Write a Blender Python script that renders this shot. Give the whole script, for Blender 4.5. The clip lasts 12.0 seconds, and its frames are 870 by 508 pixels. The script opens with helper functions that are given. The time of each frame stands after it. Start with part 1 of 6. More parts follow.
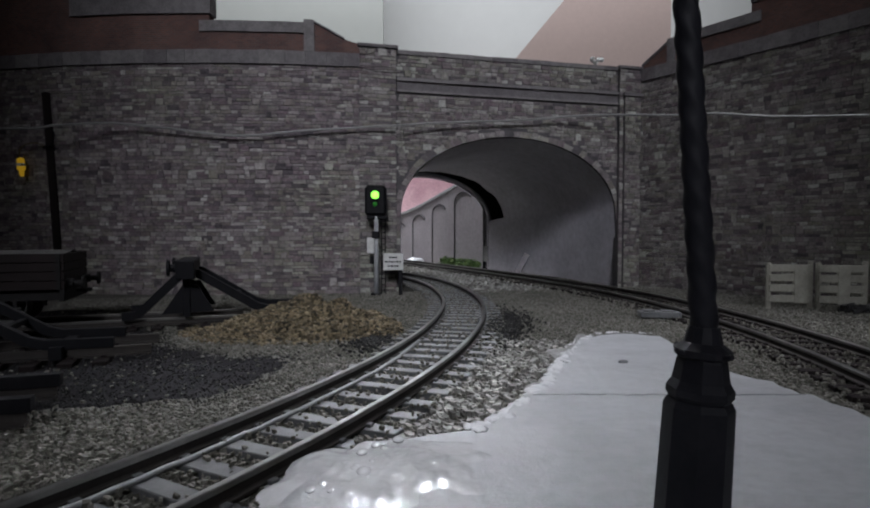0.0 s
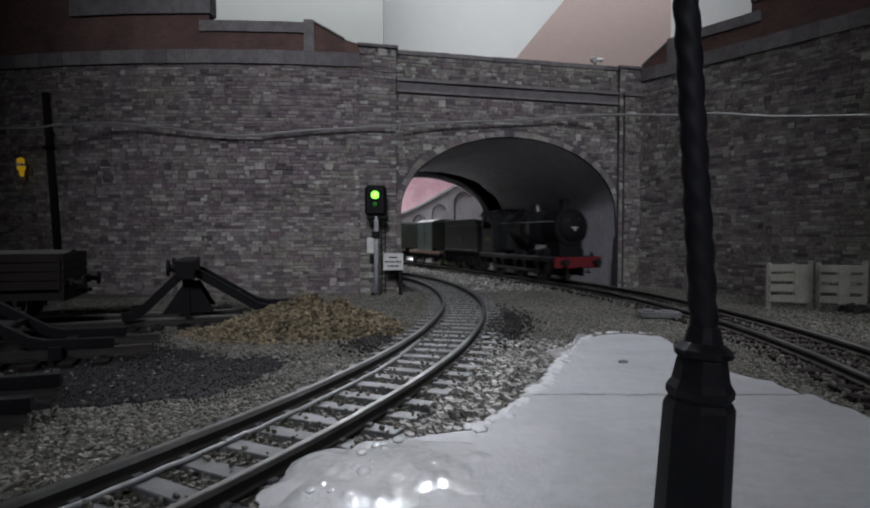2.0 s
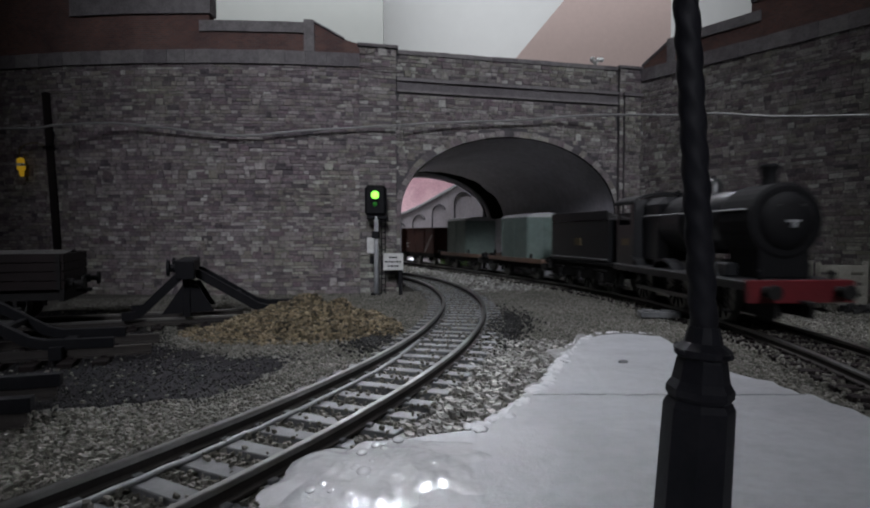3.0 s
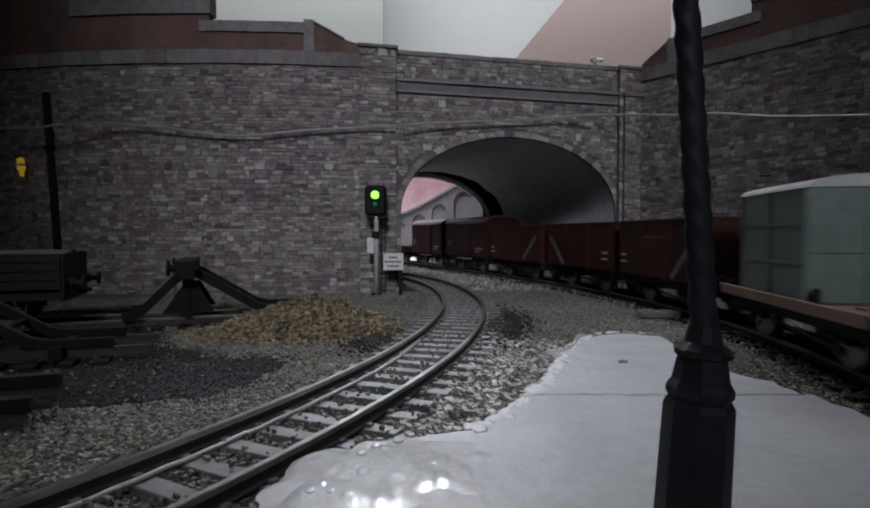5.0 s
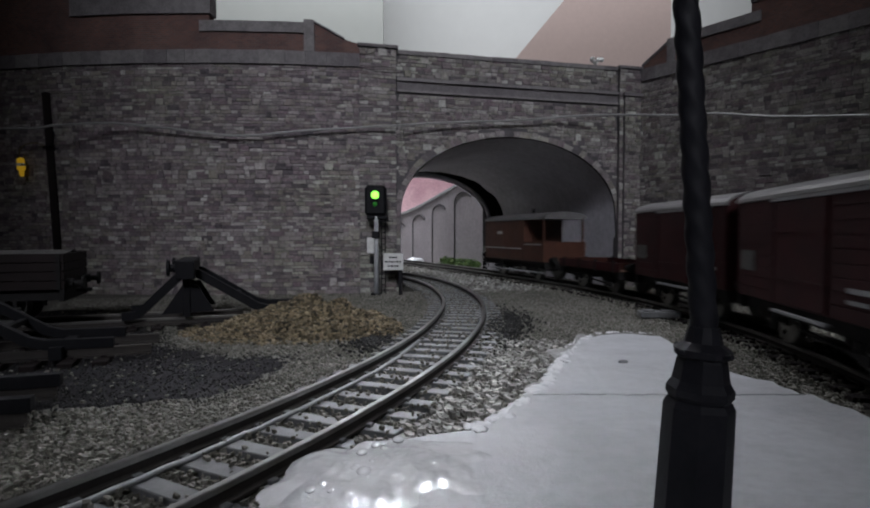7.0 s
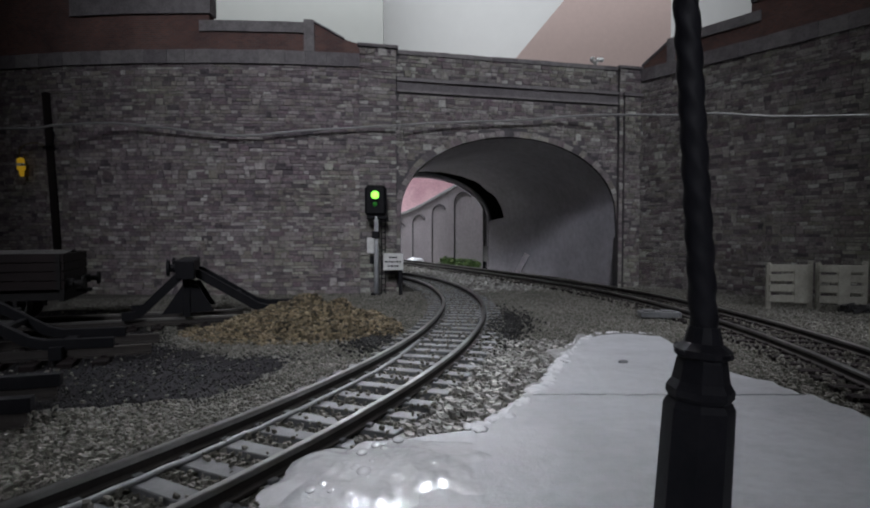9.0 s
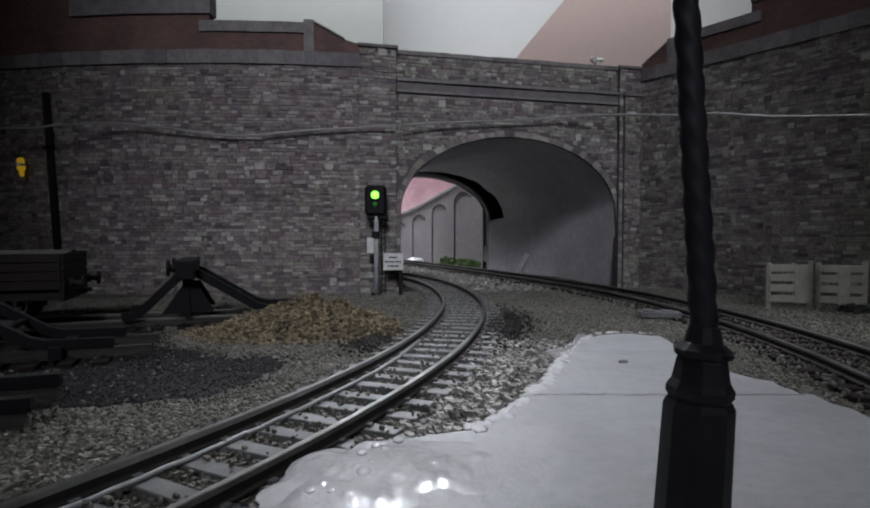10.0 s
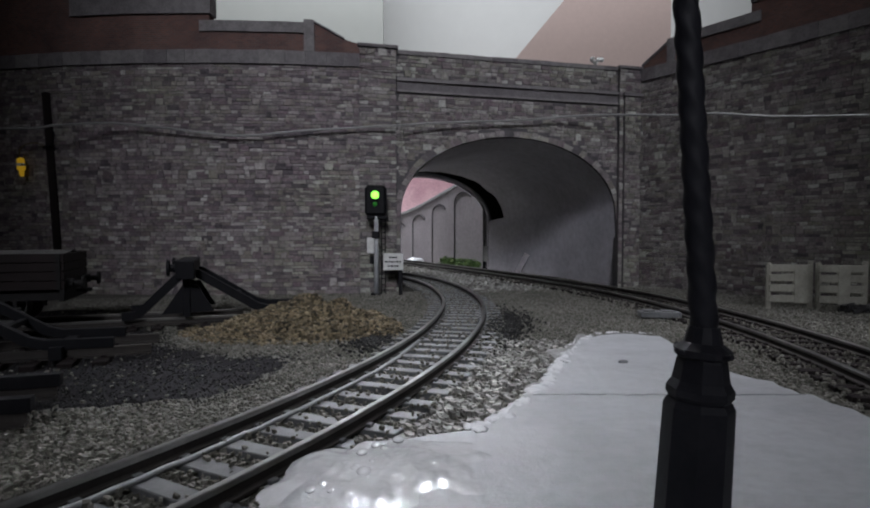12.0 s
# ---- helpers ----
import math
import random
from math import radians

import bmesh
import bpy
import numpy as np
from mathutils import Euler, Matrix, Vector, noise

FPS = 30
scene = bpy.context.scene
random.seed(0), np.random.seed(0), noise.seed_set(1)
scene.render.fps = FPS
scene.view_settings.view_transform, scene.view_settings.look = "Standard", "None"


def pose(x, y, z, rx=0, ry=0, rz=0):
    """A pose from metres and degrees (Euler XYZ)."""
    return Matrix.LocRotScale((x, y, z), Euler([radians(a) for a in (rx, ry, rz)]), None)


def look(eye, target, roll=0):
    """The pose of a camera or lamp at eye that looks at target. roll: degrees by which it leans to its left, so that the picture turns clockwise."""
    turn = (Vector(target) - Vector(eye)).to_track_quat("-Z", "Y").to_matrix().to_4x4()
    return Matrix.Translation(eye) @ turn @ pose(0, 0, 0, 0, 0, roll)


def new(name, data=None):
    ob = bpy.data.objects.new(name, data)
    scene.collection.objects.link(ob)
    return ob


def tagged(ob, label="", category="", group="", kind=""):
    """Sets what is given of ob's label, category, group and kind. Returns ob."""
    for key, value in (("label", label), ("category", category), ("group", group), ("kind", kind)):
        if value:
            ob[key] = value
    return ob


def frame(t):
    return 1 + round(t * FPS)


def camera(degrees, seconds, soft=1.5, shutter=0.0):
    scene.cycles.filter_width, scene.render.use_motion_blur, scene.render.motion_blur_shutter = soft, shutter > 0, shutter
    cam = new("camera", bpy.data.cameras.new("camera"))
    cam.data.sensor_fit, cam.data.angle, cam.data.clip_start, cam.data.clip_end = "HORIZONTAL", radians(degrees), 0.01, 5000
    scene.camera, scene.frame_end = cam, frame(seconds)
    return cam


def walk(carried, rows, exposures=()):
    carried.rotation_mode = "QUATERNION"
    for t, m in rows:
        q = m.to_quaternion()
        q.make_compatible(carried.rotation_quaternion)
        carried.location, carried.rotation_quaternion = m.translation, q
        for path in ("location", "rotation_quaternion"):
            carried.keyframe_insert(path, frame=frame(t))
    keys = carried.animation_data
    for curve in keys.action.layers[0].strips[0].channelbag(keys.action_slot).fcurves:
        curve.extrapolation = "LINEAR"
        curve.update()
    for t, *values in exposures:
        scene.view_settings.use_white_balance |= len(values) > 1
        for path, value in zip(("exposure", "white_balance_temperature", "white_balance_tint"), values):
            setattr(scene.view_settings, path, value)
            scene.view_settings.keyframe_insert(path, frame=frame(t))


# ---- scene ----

# A model railway at 4 mm to the foot, built at its true size. Sizes below are in millimetres.
K = 0.001


def at(x, y, z, rx=0, ry=0, rz=0):
    return pose(x * K, y * K, z * K, rx, ry, rz)


EYE_Z, TILT = 29.0, 2.06
cam = camera(76.2, 12.0, soft=2.05, shutter=0.6)
STAND = at(0, 0, EYE_Z, 90 - TILT, 0, 0)
walk(cam, [(0, STAND), (12, STAND)], exposures=[(0, 0.0), (12, 0.0)])

# ---------------------------------------------------------------- light
world = bpy.data.worlds.new("room_air")
scene.world = world
world.use_nodes = True
world.node_tree.nodes["Background"].inputs[0].default_value = (0.62, 0.68, 0.80, 1)
world.node_tree.nodes["Background"].inputs[1].default_value = 0.011


def area_lamp(name, eye, target, sx, sy, watts, colour):
    data = bpy.data.lights.new(name, "AREA")
    data.shape, data.size, data.size_y = "RECTANGLE", sx * K, sy * K
    data.energy, data.color = watts, colour
    lamp = new(name, data)
    lamp.matrix_basis = look([v * K for v in eye], [v * K for v in target])
    return lamp


area_lamp("wall_wash_light", (0, 900, 900), (0, 1560, 560), 1300, 160, 6.3, (0.955, 0.97, 1.01))
strip = area_lamp("ceiling_light", (-200, 800, 760), (-60, 840, 0), 520, 220, 3.7, (0.945, 0.96, 1.045))
strip.data.spread = radians(76)
rear = area_lamp("ceiling_light_rear", (0, 930, 800), (-30, 560, 0), 420, 160, 0.44, (0.945, 0.96, 1.045))
rear.data.spread = radians(86)
# unseen fill lamp, added to lift the ballast and platform in the middle
pool = area_lamp("centre_fill", (2, 215, 900), (2, 160, 0), 130, 130, 0.034, (0.945, 0.97, 1.045))
pool.data.spread = radians(12)
# added helper lamp over the outer track: highlights for boiler and roofs
side = area_lamp("side_fill", (132, 205, 900), (124, 174, 0), 80, 80, 0.015, (0.945, 0.97, 1.045))
side.data.spread = radians(9)
# narrow beam added to make rails and glue glint; no fitting stands there
spot = area_lamp("glint_fill", (-30, 900, 690), (-16, 96, 0), 90, 70, 0.026, (0.945, 0.97, 1.045))
spot.data.spread = radians(10)
# added fill behind the viewer; its tight beam leaves the picture's corners darker
front = area_lamp("front_fill", (4, -420, 470), (0, 330, 74), 310, 320, 0.172, (0.94, 0.965, 1.06))
front.data.spread = radians(19)


# ---------------------------------------------------------------- materials
class Nodes:
    def __init__(self, name):
        self.mat = bpy.data.materials.new(name)
        self.mat.use_nodes = True
        self.tree = self.mat.node_tree
        self.bsdf = self.tree.nodes["Principled BSDF"]
        self.pos = self.add("ShaderNodeTexCoord").outputs["Object"]

    def add(self, kind, **props):
        node = self.tree.nodes.new(kind)
        for key, value in props.items():
            if key == "operation":
                node.operation = value
            elif key == "blend_type":
                node.blend_type = value
            elif key == "data_type":
                node.data_type = value
        return node

    def link(self, a, b):
        self.tree.links.new(a, b)

    def noise(self, size, detail=4, rough=0.6, vec=None):
        n = self.add("ShaderNodeTexNoise")
        self.link(vec or self.pos, n.inputs["Vector"])
        n.inputs["Scale"].default_value = 1 / (size * K)
        n.inputs["Detail"].default_value = detail
        n.inputs["Roughness"].default_value = rough
        return n.outputs["Fac"]

    def ramp(self, fac, stops):
        r = self.add("ShaderNodeValToRGB")
        self.link(fac, r.inputs["Fac"])
        els = r.color_ramp.elements
        while len(els) < len(stops):
            els.new(0.5)
        for e, (p, c) in zip(els, stops):
            e.position = p
            e.color = (*c, 1) if len(c) == 3 else c
        return r.outputs["Color"]

    def mix(self, fac, a, b, blend="MIX"):
        m = self.add("ShaderNodeMix", data_type="RGBA", blend_type=blend)
        for sock, v in ((m.inputs[0], fac), (m.inputs[6], a), (m.inputs[7], b)):
            if isinstance(v, (int, float)):
                sock.default_value = v
            elif isinstance(v, tuple):
                sock.default_value = (*v, 1)
            else:
                self.link(v, sock)
        return m.outputs[2]

    def colour(self, c):
        if isinstance(c, tuple):
            self.bsdf.inputs["Base Color"].default_value = (*c, 1)
        else:
            self.link(c, self.bsdf.inputs["Base Color"])

    def gloss(self, rough, metal=0.0, spec=0.5):
        if isinstance(rough, (int, float)):
            self.bsdf.inputs["Roughness"].default_value = rough
        else:
            self.link(rough, self.bsdf.inputs["Roughness"])
        self.bsdf.inputs["Metallic"].default_value = metal
        self.bsdf.inputs["Specular IOR Level"].default_value = spec

    def bump(self, height, depth, strength=0.6):
        b = self.add("ShaderNodeBump")
        b.inputs["Strength"].default_value = strength
        b.inputs["Distance"].default_value = depth * K
        self.link(height, b.inputs["Height"])
        self.link(b.outputs["Normal"], self.bsdf.inputs["Normal"])


def mat_plain(name, base, dark, rough=0.6, metal=0.0, grain=3.0, spec=0.5, bump=0.05, blot=18.0, low=0.72):
    """A painted or moulded surface: two scales of variation and a fine relief."""
    n = Nodes(name)
    a = n.ramp(n.noise(blot, 5), [(0.35, dark), (0.65, base)])
    b = n.ramp(n.noise(grain, 6, 0.7), [(0.3, (low, low, low)), (0.7, (1, 1, 1))])
    n.colour(n.mix(1.0, a, b, "MULTIPLY"))
    n.gloss(rough, metal, spec)
    n.bump(n.noise(grain * 0.5, 6, 0.7), bump)
    return n.mat


def mat_stone(name, island, stops, tints=((0.84, 0.77, 0.79), (0.95, 0.935, 0.93), (0.94, 1.0, 0.83)), contrast=0.9):
    """Pieces of one surface, each with a shade of its own."""
    n = Nodes(name)
    if island:
        rnd = n.add("ShaderNodeNewGeometry").outputs["Random Per Island"]
    else:
        rnd = n.add("ShaderNodeObjectInfo").outputs["Random"]
    base = n.ramp(rnd, stops)
    vec = n.pos if island else n.add("ShaderNodeNewGeometry").outputs["Position"]
    speck = n.ramp(n.noise(1.1, 7, 0.8, vec), [(0.3, (1 - 0.62 * contrast,) * 3), (0.5, (1 - 0.14 * contrast,) * 3), (0.72, (1 + 0.28 * contrast,) * 3)])
    stain = n.ramp(n.noise(46, 4, 0.65, vec), [(0.3, tints[0]), (0.5, tints[1]), (0.7, tints[2])])
    dirt = n.ramp(n.noise(5.5, 5, 0.7, vec), [(0.33, (1 - 0.45 * contrast,) * 3), (0.6, (1.06,) * 3)])
    base = n.mix(1.0, base, dirt, "MULTIPLY")
    n.colour(n.mix(1.0, n.mix(1.0, base, speck, "MULTIPLY"), stain, "MULTIPLY"))
    n.gloss(0.75, 0, 0.35)
    n.bump(n.noise(0.9, 6, 0.75, vec), 0.3, 0.8)
    return n.mat


WALL_STOPS = [(0.0, (0.10, 0.09, 0.10)), (0.14, (0.22, 0.185, 0.20)), (0.3, (0.30, 0.275, 0.275)), (0.42, (0.20, 0.15, 0.175)), (0.55, (0.37, 0.35, 0.335)), (0.66, (0.26, 0.24, 0.215)), (0.78, (0.17, 0.13, 0.145)), (0.9, (0.49, 0.478, 0.46)), (1.0, (0.29, 0.26, 0.24))]
M_STONE_I = mat_stone("wall_stone_joined", True, WALL_STOPS)
M_STONE_O = mat_stone("wall_stone", False, WALL_STOPS)
GREENISH = ((0.84, 0.82, 0.81), (0.94, 0.96, 0.92), (0.93, 1.0, 0.86))
M_MOSSY_I = mat_stone("mossy_stone_joined", True, WALL_STOPS, GREENISH)
M_MOSSY_O = mat_stone("mossy_stone", False, WALL_STOPS, GREENISH)
M_MORTAR = mat_plain("grey_mortar", (0.12, 0.112, 0.115), (0.08, 0.075, 0.08), 0.9, 0, 1.2, 0.2)
NEUTRAL = ((0.72, 0.70, 0.72), (0.9, 0.9, 0.9), (1, 1, 1))
M_COPING_I = mat_stone("coping_joined", True, [(0, (0.15, 0.136, 0.142)), (0.5, (0.19, 0.176, 0.18)), (1, (0.23, 0.215, 0.213))], NEUTRAL, 0.6)
M_COPING_O = mat_stone("coping_stone", False, [(0, (0.15, 0.136, 0.142)), (0.5, (0.19, 0.176, 0.18)), (1, (0.23, 0.215, 0.213))], NEUTRAL, 0.6)


def mat_brick():
    n = Nodes("red_brick")
    b = n.add("ShaderNodeTexBrick")
    sep, com = n.add("ShaderNodeSeparateXYZ"), n.add("ShaderNodeCombineXYZ")
    n.link(n.pos, sep.inputs[0])
    s = n.add("ShaderNodeMath", operation="SUBTRACT")
    n.link(sep.outputs[0], s.inputs[0]), n.link(sep.outputs[1], s.inputs[1])
    n.link(s.outputs[0], com.inputs[0]), n.link(sep.outputs[2], com.inputs[1])
    n.link(com.outputs[0], b.inputs["Vector"])
    b.inputs["Scale"].default_value = 1.0
    b.inputs["Brick Width"].default_value, b.inputs["Row Height"].default_value = 3.0 * K, 1.05 * K
    b.inputs["Mortar Size"].default_value = 0.12 * K
    b.inputs["Color1"].default_value = (0.17, 0.082, 0.064, 1)
    b.inputs["Color2"].default_value = (0.115, 0.062, 0.054, 1)
    b.inputs["Mortar"].default_value = (0.13, 0.11, 0.10, 1)
    stain = n.ramp(n.noise(22, 5), [(0.3, (0.55, 0.55, 0.6)), (0.7, (1, 1, 1))])
    n.colour(n.mix(1.0, b.outputs["Color"], stain, "MULTIPLY"))
    n.gloss(0.8, 0, 0.3)
    n.bump(n.noise(0.8, 5), 0.1)
    return n.mat


M_BRICK = mat_brick()


def mat_ground():
    """Glued ballast dust: grey grit, with a dark oily yard on the left-hand siding."""
    n = Nodes("ballast_grit")
    g = n.ramp(n.noise(1.3, 6, 0.8), [(0.3, (0.12, 0.115, 0.10)), (0.52, (0.19, 0.185, 0.165)), (0.72, (0.33, 0.325, 0.30))])
    stain = n.ramp(n.noise(40, 4), [(0.35, (0.6, 0.6, 0.58)), (0.65, (1, 1, 1))])
    n.colour(n.mix(1.0, g, stain, "MULTIPLY"))
    n.gloss(0.85, 0, 0.3)
    n.bump(n.noise(1.1, 6, 0.8), 0.7, 0.9)
    return n.mat


M_GROUND = mat_ground()
GRIT = ((0.72, 0.715, 0.68), (0.94, 0.94, 0.91), (1.0, 1.0, 0.98))
M_BALLAST = mat_stone("ballast_chips", True, [(0, (0.12, 0.115, 0.10)), (0.3, (0.19, 0.183, 0.162)), (0.6, (0.25, 0.243, 0.218)), (0.88, (0.32, 0.313, 0.288)), (1, (0.17, 0.158, 0.135))], GRIT, 0.5)
M_PALESTONE = mat_stone("pale_chips", True, [(0, (0.22, 0.215, 0.205)), (0.4, (0.37, 0.365, 0.35)), (0.85, (0.48, 0.475, 0.46)), (1, (0.68, 0.675, 0.66))], GRIT, 0.6)
M_HEAP = mat_stone("yellow_gravel", True, [(0, (0.04, 0.037, 0.03)), (0.2, (0.12, 0.10, 0.058)), (0.5, (0.27, 0.21, 0.135)), (0.8, (0.45, 0.37, 0.25)), (1, (0.08, 0.07, 0.05))], GRIT)
# coal dust, made darker still to put the dim left corner into the colour
M_YARD = mat_plain("coal_dust_yard_dimmed", (0.036, 0.034, 0.038), (0.020, 0.019, 0.021), 0.95, 0, 1.4, 0.12, 0.5, 30)
M_COALGRIT = mat_stone("coal_grit_chips", True, [(0, (0.018, 0.018, 0.018)), (0.45, (0.027, 0.027, 0.027)), (0.93, (0.042, 0.042, 0.041)), (0.98, (0.10, 0.10, 0.098)), (1, (0.25, 0.25, 0.245))], GRIT)
M_RAIL = mat_plain("worn_rail_steel", (0.46, 0.46, 0.45), (0.30, 0.295, 0.285), 0.30, 1.0, 2.0, 0.5, 0.02)
M_DULLRAIL = mat_plain("dull_siding_rail", (0.40, 0.39, 0.37), (0.24, 0.23, 0.22), 0.38, 0.9, 2.0)
M_RUST = mat_plain("rusty_rail_web", (0.06, 0.052, 0.046), (0.035, 0.031, 0.029), 0.7, 0.3, 1.0)
M_SLEEPER = mat_plain("weathered_sleeper_plastic", (0.19, 0.196, 0.202), (0.11, 0.114, 0.117), 0.36, 0, 1.5, 0.5, 0.08, 9)


def mat_plaster():
    n = Nodes("white_plaster_platform")
    a = n.ramp(n.noise(26, 5, 0.6), [(0.3, (0.35, 0.357, 0.375)), (0.7, (0.46, 0.47, 0.49))])
    b = n.ramp(n.noise(2.2, 6, 0.75), [(0.28, (0.80, 0.80, 0.80)), (0.6, (1, 1, 1))])
    n.colour(n.mix(1.0, a, b, "MULTIPLY"))
    n.gloss(n.ramp(n.noise(16, 5, 0.65), [(0.3, (0.30, 0.30, 0.30)), (0.7, (0.5, 0.5, 0.5))]), 0, 0.5)
    n.bump(n.noise(4, 7, 0.7), 0.5, 0.6)
    return n.mat


M_PLASTER = mat_plaster()
M_LINING = mat_plain("smoke_grey_tunnel_lining", (0.64, 0.625, 0.67), (0.48, 0.465, 0.51), 0.7, 0, 4, 0.35, 0.3, 45)
M_DARK = mat_plain("black_card", (0.022, 0.022, 0.024), (0.014, 0.014, 0.015), 0.85, 0, 3, 0.2)
M_CONCRETE = mat_plain("grey_printed_concrete", (0.36, 0.33, 0.345), (0.29, 0.265, 0.28), 0.8, 0, 3, 0.3, 0.1, 40)
M_LINE = mat_plain("dark_arch_line", (0.06, 0.055, 0.06), (0.045, 0.04, 0.045), 0.8)
M_SLURRY = mat_plain("grey_plaster_slurry", (0.33, 0.33, 0.325), (0.21, 0.208, 0.20), 0.6, 0, 1.5, 0.35, 0.4, 8)
M_WHITE = mat_plain("white_plastic", (0.70, 0.70, 0.68), (0.58, 0.58, 0.56), 0.5, 0, 2)
M_FENCE = mat_plain("cream_fence_plastic", (0.44, 0.43, 0.37), (0.31, 0.30, 0.255), 0.6, 0, 1.2, 0.3, 0.08, 9)
M_GREY = mat_plain("grey_post_paint", (0.42, 0.43, 0.44), (0.32, 0.33, 0.34), 0.5, 0, 2)
M_BLACK = mat_plain("matt_black_paint", (0.010, 0.010, 0.012), (0.006, 0.006, 0.008), 0.65, 0, 2, 0.15)
M_IRON = mat_plain("black_lamp_enamel", (0.026, 0.026, 0.033), (0.016, 0.016, 0.021), 0.6, 0, 1.0, 0.25, 0.05, 6)
M_TAR = mat_plain("tarred_brown_timber", (0.019, 0.013, 0.013), (0.011, 0.008, 0.008), 0.75, 0, 1.0, 0.2)
M_CABLE = mat_plain("grey_wire_sheath", (0.34, 0.345, 0.335), (0.24, 0.24, 0.235), 0.33, 0, 3)
M_LOCO = mat_plain("locomotive_black", (0.010, 0.0105, 0.012), (0.006, 0.0065, 0.009), 0.38, 0, 3, 0.6, 0.02)
M_SMOKEBOX = mat_plain("smokebox_black", (0.010, 0.010, 0.011), (0.007, 0.007, 0.008), 0.7, 0, 3, 0.15)
M_RED = mat_plain("buffer_beam_red", (0.15, 0.013, 0.018), (0.09, 0.009, 0.012), 0.45)
M_BAUXITE = mat_plain("bauxite_red_brown", (0.050, 0.0135, 0.009), (0.030, 0.009, 0.007), 0.55, 0, 2, 0.2, 0.04, 14)
M_VANRED = mat_plain("maroon_van_planks", (0.046, 0.007, 0.009), (0.027, 0.005, 0.006), 0.55, 0, 2, 0.2, 0.04, 14)
M_BRAKE = mat_plain("orange_brown_brake_van", (0.085, 0.034, 0.021), (0.058, 0.023, 0.015), 0.5, 0, 2, 0.4, 0.04, 14)
M_GREEN = mat_plain("pale_green_container", (0.155, 0.20, 0.18), (0.115, 0.155, 0.14), 0.5, 0, 3, 0.4, 0.03, 20)
M_ROOF = mat_plain("pale_grey_roof", (0.46, 0.47, 0.47), (0.36, 0.37, 0.37), 0.4, 0, 3)
M_VANROOF = mat_plain("dark_grey_van_roof", (0.17, 0.165, 0.165), (0.11, 0.105, 0.105), 0.33, 0, 3)
M_CHASSIS = mat_plain("dusty_black_chassis", (0.022, 0.021, 0.021), (0.012, 0.012, 0.012), 0.75, 0, 2, 0.12)
M_STEEL = mat_plain("dull_tyre_steel", (0.26, 0.26, 0.25), (0.17, 0.17, 0.165), 0.38, 1.0, 2)
M_DECK = mat_plain("flat_wagon_planks", (0.22, 0.14, 0.10), (0.14, 0.09, 0.07), 0.65, 0, 1.4)
M_COAL = mat_plain("coal_lumps", (0.028, 0.028, 0.03), (0.014, 0.014, 0.015), 0.45, 0, 1.0, 0.5, 0.5)
M_LOAD = mat_plain("grey_dusty_load", (0.13, 0.125, 0.12), (0.08, 0.078, 0.075), 0.85, 0, 1.2, 0.3, 0.5)
M_BRASS = mat_plain("dull_brass", (0.22, 0.17, 0.09), (0.15, 0.12, 0.07), 0.45, 0.6)
M_LEAF = mat_stone("green_scatter_leaf", True, [(0, (0.05, 0.11, 0.03)), (0.5, (0.11, 0.21, 0.05)), (1, (0.20, 0.30, 0.08))])
M_BEAD = mat_plain("white_filler_bead", (0.74, 0.75, 0.76), (0.62, 0.63, 0.64), 0.3, 0, 2.5, 0.5, 0.25, 8)
M_PINK = mat_plain("mauve_pink_emulsion_wall", (0.80, 0.53, 0.58), (0.60, 0.36, 0.41), 0.9, 0, 5, 0.2, 0.02, 60)
M_PALEPINK = mat_plain("pale_pink_emulsion_wall", (0.54, 0.43, 0.405), (0.50, 0.40, 0.375), 0.9, 0, 9, 0.2, 0.02, 300, 0.93)
M_WALLGREY = mat_plain("pale_grey_board", (0.46, 0.48, 0.465), (0.445, 0.465, 0.452), 0.85, 0, 60, 0.2, 0.02, 500, 0.96)
M_WALLWHITE = mat_plain("white_emulsion_wall", (0.76, 0.78, 0.78), (0.745, 0.765, 0.765), 0.9, 0, 60, 0.2, 0.02, 500, 0.96)
M_ROOMDIM = mat_plain("dim_brown_panelling", (0.20, 0.17, 0.15), (0.15, 0.13, 0.12), 0.8, 0, 12)
M_CARPET = mat_plain("brown_room_floor", (0.16, 0.13, 0.11), (0.11, 0.09, 0.08), 0.9, 0, 12)


M_GLUE = mat_plain("dried_glue", (0.74, 0.75, 0.76), (0.54, 0.55, 0.56), 0.13, 0, 3, 0.8, 0.12, 9, 0.85)


def mat_glow(name, colour, strength):
    n = Nodes(name)
    n.colour(tuple(c * 0.5 for c in colour))
    n.bsdf.inputs["Emission Color"].default_value = (*colour, 1)
    n.bsdf.inputs["Emission Strength"].default_value = strength
    n.gloss(0.3)
    return n.mat


M_GREENLIGHT = mat_glow("lit_green_lens", (0.25, 1.0, 0.08), 2.6)
M_GREENDIM = mat_glow("dim_green_lens", (0.03, 0.25, 0.03), 0.25)
M_YELLOW = mat_glow("lit_yellow_lamp", (0.85, 0.50, 0.03), 0.2)


